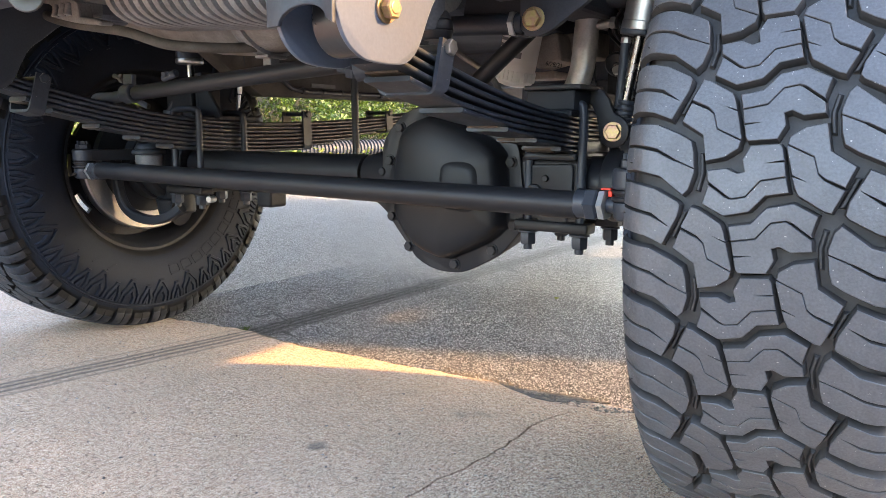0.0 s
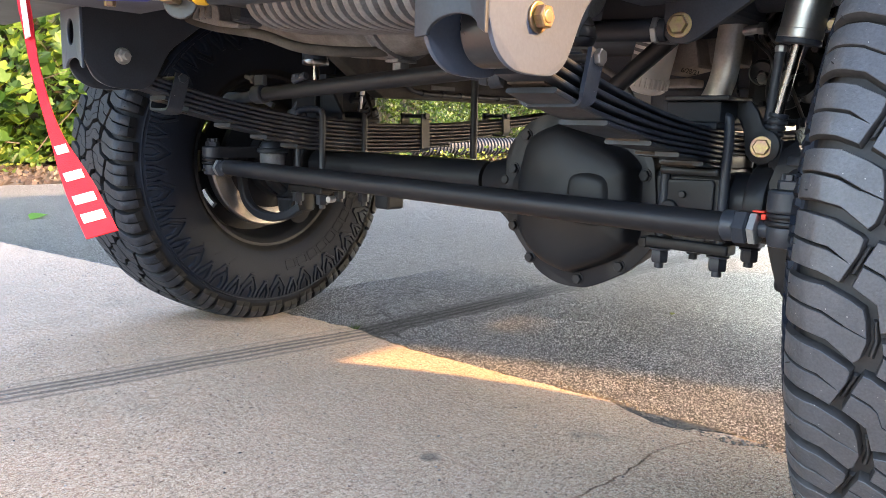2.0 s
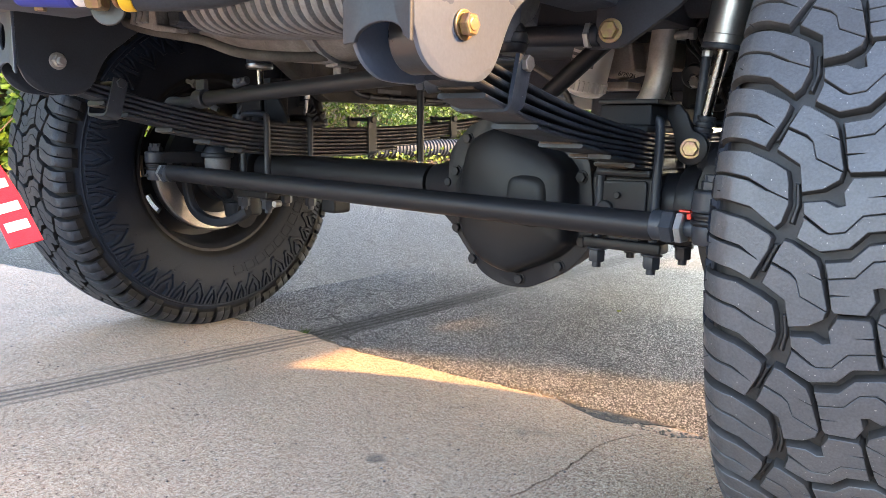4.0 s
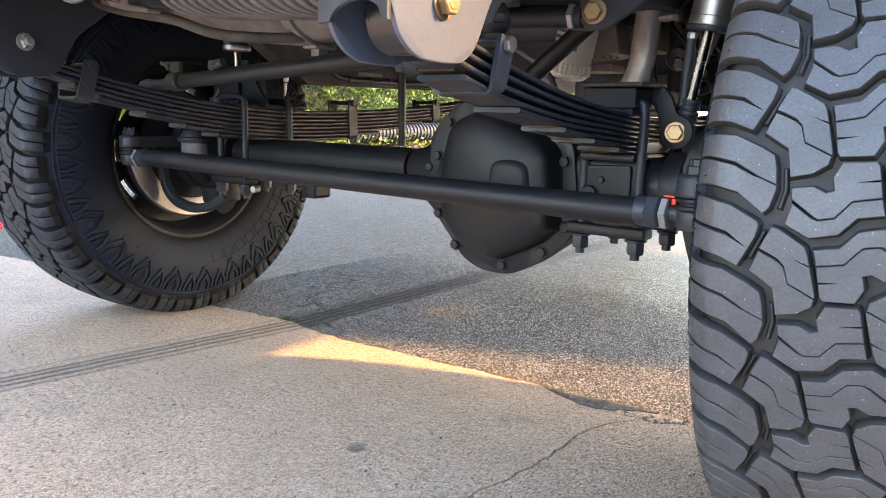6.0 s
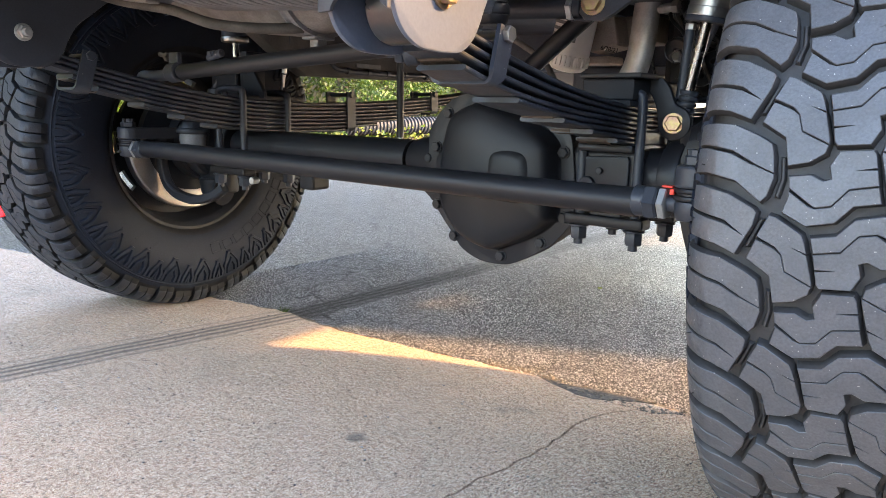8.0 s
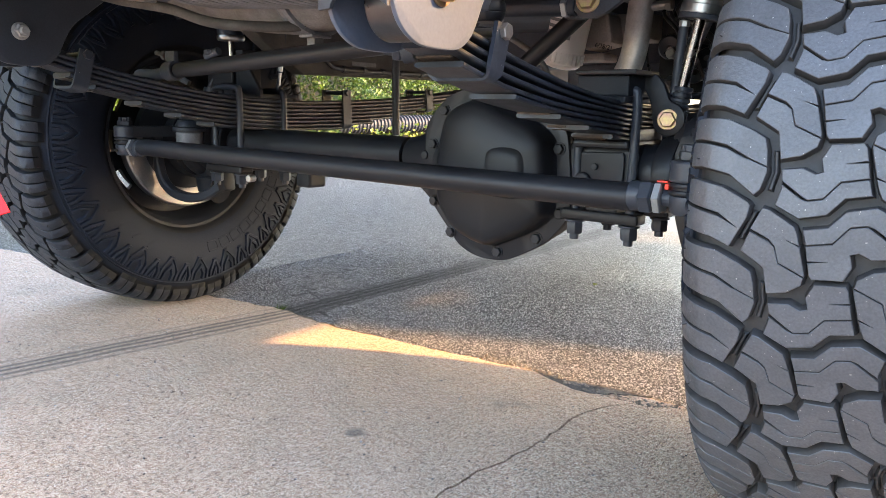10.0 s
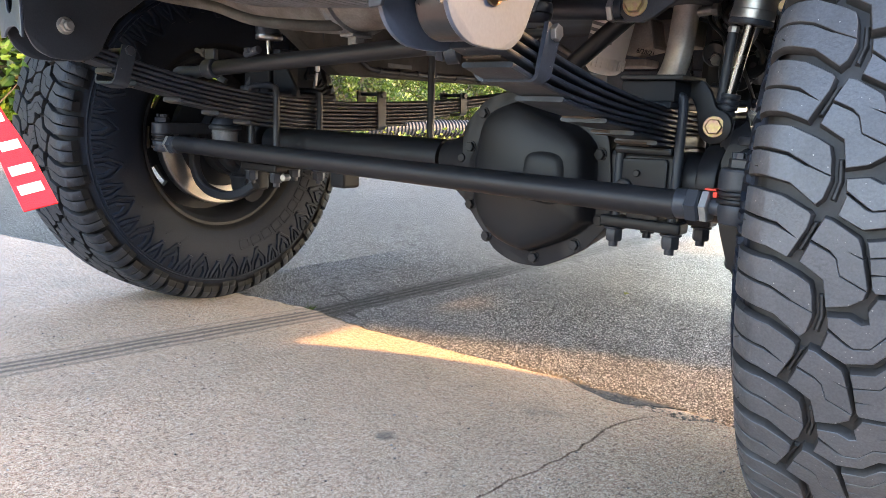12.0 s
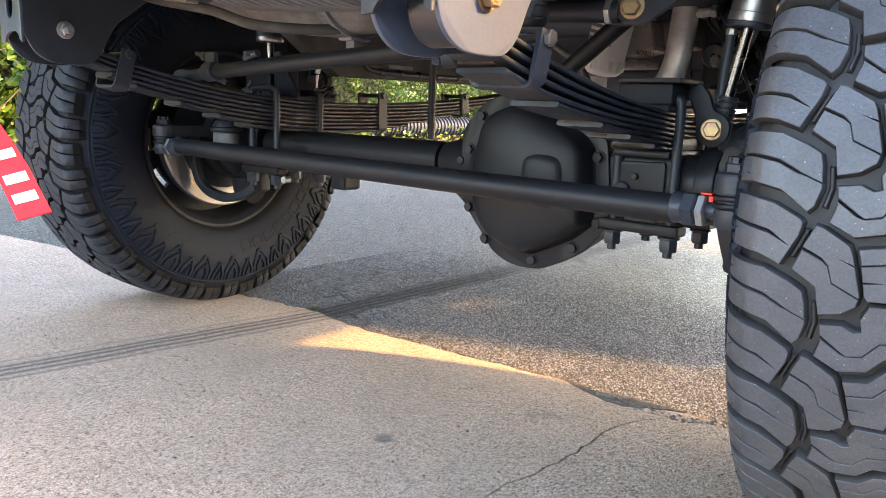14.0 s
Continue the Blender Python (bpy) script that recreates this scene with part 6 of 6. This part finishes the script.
winch_rod("sleeve", -0.092, -0.0228, 0.0195, BLUE, "blue plastic sleeve", 0.005)
winch_rod("collar", -0.0228, -0.004, 0.0178, STITCH, "milky plastic collar")
bm = bmesh.new()
nut(bm, WC + WA * -0.008, WA, 0.0235, 0.019)
part("nut", bm, GOLD, wl, "brass nut")
bm = bmesh.new()
p = WC + WA * 0.008 - WN * 0.012 + Vector((0, 0, -0.016))
rod(bm, p - WN * 0.005, p, 0.021, n=36, bevel=0.0015)
part("tab", bm, PLATE, wl, "round grey tab")
winch_rod("pin", 0.01, 0.032, 0.009, STEEL)
winch_rod("spacer", 0.0235, 0.0285, 0.0185, GOLD, "brass washer", 0.0015)
winch_rod("ring", 0.0306, 0.048, 0.0222, YELLOW, "yellow ring", 0.004)
bm = bmesh.new()
hose(bm, [WC + WA * a + Vector((0, 0, z)) for a, z in ((0.048, 0.0), (0.098, 0.002), (0.172, 0.014), (0.24, 0.055), (0.28, 0.17))], 0.0215, 18)
part("hose", bm, BLACK, wl, "black hose")
bm = bmesh.new()
hose(bm, [WC + WA * a + WN * 0.01 + Vector((0, 0, z)) for a, z in ((-0.085, 0.015), (-0.09, 0.06), (-0.095, 0.15), (-0.1, 0.22))], 0.014, 14)
part("shackle_arm", bm, FRAME, wl)

st = thing("pull_strap", "red webbing pull strap with white stitched marks", "strap", (0, 0, 0))
path = smooth_line([(0.125, -0.965, 0.94), (0.13, -0.96, 0.82), (0.136, -0.96, 0.728), (0.147, -0.96, 0.69), (0.167, -0.96, 0.635), (0.209, -0.96, 0.574), (0.277, -0.96, 0.514), (0.326, -0.96, 0.474)], 6)
RIGHT = Vector((0.80, 0.60, 0.0))


def width_at(z):
    """Half the strap's width: it stands nearly edge on where it twists."""
    pts = ((0.474, 0.0158), (0.512, 0.0155), (0.535, 0.0125), (0.56, 0.0075), (0.59, 0.0052), (0.65, 0.005), (0.70, 0.007), (0.94, 0.007))
    for (z0, w0), (z1, w1) in zip(pts, pts[1:]):
        if z <= z1:
            return w0 + (w1 - w0) * max(0, z - z0) / (z1 - z0)
    return 0.007


bm = bmesh.new()
rows = []
for i, p in enumerate(path):
    w = width_at(p.z)
    t = (path[min(i + 1, len(path) - 1)] - path[max(i - 1, 0)]).normalized()
    q = RIGHT - t * RIGHT.dot(t) * 0.6
    q.normalize()
    nrm = q.cross(t).normalized() * 0.0009
    rows.append([bm.verts.new(p + q * w + nrm), bm.verts.new(p - q * w + nrm), bm.verts.new(p - q * w - nrm), bm.verts.new(p + q * w - nrm)])
for r0, r1 in zip(rows, rows[1:]):
    for j in range(4):
        bm.faces.new((r0[j], r0[(j + 1) % 4], r1[(j + 1) % 4], r1[j]))
bm.faces.new(rows[0][::-1])
bm.faces.new(rows[-1])
web = part("webbing", bm, RED, st, "ribbed red webbing")
# plain white bars where the stitched marks are
n = len(path)
for k in range(4):
    f = n * (0.745 + 0.058 * k)
    i0 = int(f)
    p = path[i0].lerp(path[i0 + 1], f - i0)
    t = (path[i0 + 1] - path[i0 - 1]).normalized()
    q = (RIGHT - t * RIGHT.dot(t) * 0.6).normalized()
    nn = q.cross(t).normalized()
    if nn.y > 0:
        nn = -nn
    m = Matrix(((q.x, t.x, nn.x, p.x + nn.x * 0.0012), (q.y, t.y, nn.y, p.y + nn.y * 0.0012), (q.z, t.z, nn.z, p.z + nn.z * 0.0012), (0, 0, 0, 1)))
    wide = width_at(p.z) * 0.72
    bm = bmesh.new()
    box(bm, -wide, wide, -0.0062, 0.0062, -0.0004, 0.0006, 0.0004, m)
    part("stitched_bar", bm, STITCH, web, "white stitched bar")
bm = bmesh.new()
sweep(bm, [(0.140, -0.963, 0.80), (0.143, -0.963, 0.728), (0.152, -0.963, 0.69), (0.156, -0.963, 0.672)], [(-0.0055, -0.0012), (0.0055, -0.0012), (0.0055, 0.0012), (-0.0055, 0.0012)], up=(0, 1, 0))
part("white_loop", bm, STITCH, web, "white folded loop")

# ---- beyond the drive ----
def leaf_cloud(name, count, spread, size, mat, label, category, seed, drop=0.0):
    """Many small lobed leaves; spread(rnd) gives each one's place."""
    rnd = random.Random(seed)
    shape = [(0, -0.45), (0.3, -0.3), (0.5, 0.0), (0.24, 0.06), (0.22, 0.3), (0, 0.55), (-0.22, 0.3), (-0.24, 0.06), (-0.5, 0.0), (-0.3, -0.3)]
    verts, faces = [], []
    for _ in range(count):
        p = Vector(spread(rnd))
        s = size * rnd.uniform(0.6, 1.35)
        e = Euler((rnd.uniform(0.2, 1.3), rnd.uniform(-0.6, 0.6), rnd.uniform(-0.9, 1.9))).to_matrix()
        b = len(verts)
        fold = rnd.uniform(0.1, 0.4)
        for x, y in shape:
            verts.append(p + e @ Vector((x * s, y * s, abs(x) * s * fold)))
        faces.append(tuple(b + k for k in (0, 1, 2, 3, 4, 5)))
        faces.append(tuple(b + k for k in (0, 5, 6, 7, 8, 9)))
    me = bpy.data.meshes.new(name)
    me.from_pydata(verts, [], faces)
    me.materials.append(mat)
    return tagged(new(name, me), label, category, kind="stuff")


def bank(y0, y1):
    """A bank of shrubs along the drive: its face leans back and is uneven, with hollows."""
    def place(rnd):
        y = rnd.uniform(y0, y1)
        z = 0.05 + 4.6 * (rnd.random() ** 0.8) ** 1.35
        lump = 0.5 * noise.noise((y * 0.7, z * 0.9, 3.1)) + 0.35 * noise.noise((y * 1.9, z * 2.1, 8.0))
        depth = abs(rnd.gauss(0, 0.5)) + (0.5 if z < 0.55 and 6 < y < 11.5 else 0)
        return (-8.3 - 0.25 * z + lump * 1.5 - depth, y, z)
    return place


leaf_cloud("hedge", 15000, bank(-7.0, 4.5), 0.185, LEAF, "bright green broad-leaved shrubs and vines", "hedge", 11)


def thicket(rnd):
    """Fine growth low on the bank, behind the drain pipe."""
    y, z = rnd.uniform(3.5, 19.0), 0.03 + 2.3 * rnd.random() ** 1.15
    lump = 0.5 * noise.noise((y * 0.9, z * 1.3, 5.7)) + 0.3 * noise.noise((y * 2.6, z * 3.0, 1.3))
    return (-8.2 - 0.2 * z + lump * 1.7 - abs(rnd.gauss(0, 0.3)) - (0.55 if z < 0.5 and 6 < y < 11.5 else 0), y, z)


leaf_cloud("shrubs", 80000, thicket, 0.055, LEAF_SUN, "fine-leaved yellow-green shrubs behind the drain pipe", "shrubs", 15)


def low_growth(rnd):
    y = rnd.uniform(-6, 24)
    return (-7.7 + rnd.uniform(-0.6, 0.5) + 0.3 * noise.noise((y, 0, 0)), y, rnd.uniform(0.0, 0.35) ** 1.2)


leaf_cloud("low_plants", 1700, low_growth, 0.06, LEAF_YELLOW, "low yellow-green plants along the bank", "plants", 12)

bm = bmesh.new()
rnd = random.Random(4)
for k in range(60):
    y = rnd.uniform(-5, 24)
    x = -8.8 + rnd.uniform(-0.5, 0.4)
    z = rnd.uniform(0.0, 0.6)
    pts = [Vector((x, y, z))]
    dvec = Vector((rnd.uniform(-0.1, 0.5), rnd.uniform(-0.7, 0.7), rnd.uniform(0.2, 0.9)))
    for j in range(5):
        dvec += Vector((rnd.uniform(-0.3, 0.3), rnd.uniform(-0.4, 0.4), rnd.uniform(-0.3, 0.25)))
        pts.append(pts[-1] + dvec.normalized() * 0.35)
    rr = rnd.uniform(0.004, 0.011)
    sweep(bm, pts, lambda i: circle(rr * (1 - i / 7), 5))
solid("twigs", bm, BARK, "tangle of bare brown twigs among the shrubs", "twigs", kind="stuff")
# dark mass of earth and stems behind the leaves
# dark sheet added behind the leaves: shade between them, its unseen top blocks sky
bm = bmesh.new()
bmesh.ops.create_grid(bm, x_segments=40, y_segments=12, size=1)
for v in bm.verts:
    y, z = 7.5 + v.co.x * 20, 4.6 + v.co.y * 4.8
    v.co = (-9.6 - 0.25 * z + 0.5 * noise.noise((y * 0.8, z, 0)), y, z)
solid("bank", bm, SHADE, "dark backing sheet for shade between the shrubs' leaves, raised to block sky", "bank", kind="structure")

dp = thing("drain_pipe", "grey corrugated plastic drain pipe lying by the bank", "pipe", (0, 0, 0))
bm = bmesh.new()
A, B = Vector((-8.45, 6.8, 0.22)), Vector((-7.75, 10.3, 0.28))
ax = B - A
prof = []
n = 46
for k in range(n):
    for f, r in ((0, 0.135), (0.15, 0.16), (0.5, 0.16), (0.65, 0.135)):
        prof.append(((k + f) / n * ax.length, r))
lathe(bm, prof, 32)
bm.transform(Matrix.Translation(A) @ ax.to_track_quat("X", "Z").to_matrix().to_4x4())
part("corrugated_tube", bm, PIPE, dp, "grey ribbed plastic tube", 30)

def litter(rnd):
    return (rnd.uniform(-8.6, -5.9), rnd.uniform(-5, 14), rnd.uniform(-0.045, -0.01))


leaf_cloud("leaf_litter", 5200, litter, 0.075, LEAF_DRY, "dry brown leaves strewn over the soil", "leaf litter", 14)

# fallen leaves and crumbs on the ground
def fallen(name, x, y, z, size, mat, label, turn):
    bm = bmesh.new()
    shape = [(0, -0.5), (0.3, -0.2), (0.34, 0.1), (0.15, 0.4), (0, 0.55), (-0.15, 0.4), (-0.34, 0.1), (-0.3, -0.2)]
    vs = [bm.verts.new((a * size, b * size, 0.12 * size * abs(a) * 3)) for a, b in shape]
    bm.faces.new(vs[0:5])
    bm.faces.new([vs[0]] + vs[4:])
    bm.transform(pose(x, y, z, 6, 4, turn))
    return solid(name, bm, mat, label, "leaf", "fallen leaves")


fallen("fallen_leaf", -3.63, 0.22, -0.006, 0.15, LEAF_FRESH, "fresh green leaf fallen on the asphalt", 40)
fallen("fallen_leaf", -0.015, 1.02, -0.006, 0.026, LEAF_YELLOW, "dry yellow leaf on the asphalt", 10)
bm = bmesh.new()
rnd = random.Random(8)
for k in range(14):
    a = rnd.uniform(0, 6.28)
    p = Vector((-0.552 + rnd.uniform(-0.01, 0.01), 0.09 + rnd.uniform(-0.01, 0.01), -0.01))
    tip = p + Vector((math.cos(a) * 0.018, math.sin(a) * 0.018, rnd.uniform(0.01, 0.022)))
    sweep(bm, [p, (p + tip) / 2 + Vector((0, 0, 0.004)), tip], lambda i: circle(0.0014 * (1 - i / 2.6), 4))
solid("grass_tuft", bm, LEAF, "tiny green weed in the joint of the slabs", "weed", kind="stuff")
bm = bmesh.new()
for k in range(420):
    x, y = rnd.uniform(-2.2, 0.75), rnd.uniform(-0.9, 0.09)
    r = rnd.uniform(0.0008, 0.0026)
    bmesh.ops.create_icosphere(bm, subdivisions=1, radius=r, matrix=Matrix.Translation((x, y, r * 0.4)) @ Matrix.Diagonal((1, rnd.uniform(0.7, 1.4), 0.7, 1)))
solid("grit", bm, ASPHALT, "loose stone grit scattered on the concrete", "grit", kind="stuff", smooth=0)

# unseen wall added to shade the asphalt; its hole makes the small sun spot
bm = bmesh.new()
plate(bm, [(2.49, -0.03), (4.3, -0.03), (4.3, 3.2), (2.49, 3.2)], 0.06, Matrix.Translation((4.5, 0, 0)) @ YZ, [[(2.755, 2.6), (2.935, 2.6), (3.03, 2.705), (2.85, 2.74)]])
solid("unseen_board_wall", bm, BLOCKER_WALL, "plain pale unseen wall with a hole, added to shape the sun patch", "wall", kind="structure")


# unseen wall added beyond the drive to keep the low sun off the apron
bm = bmesh.new()
plate(bm, [(-9.0, -0.03), (1.6, -0.03), (1.6, 2.5), (-9.0, 2.5)], 0.12, Matrix.Translation((4.56, 0, 0)) @ YZ)
solid("unseen_wall_east", bm, BLOCKER_WALL, "plain pale unseen wall, added to block the low sun", "wall", kind="structure")
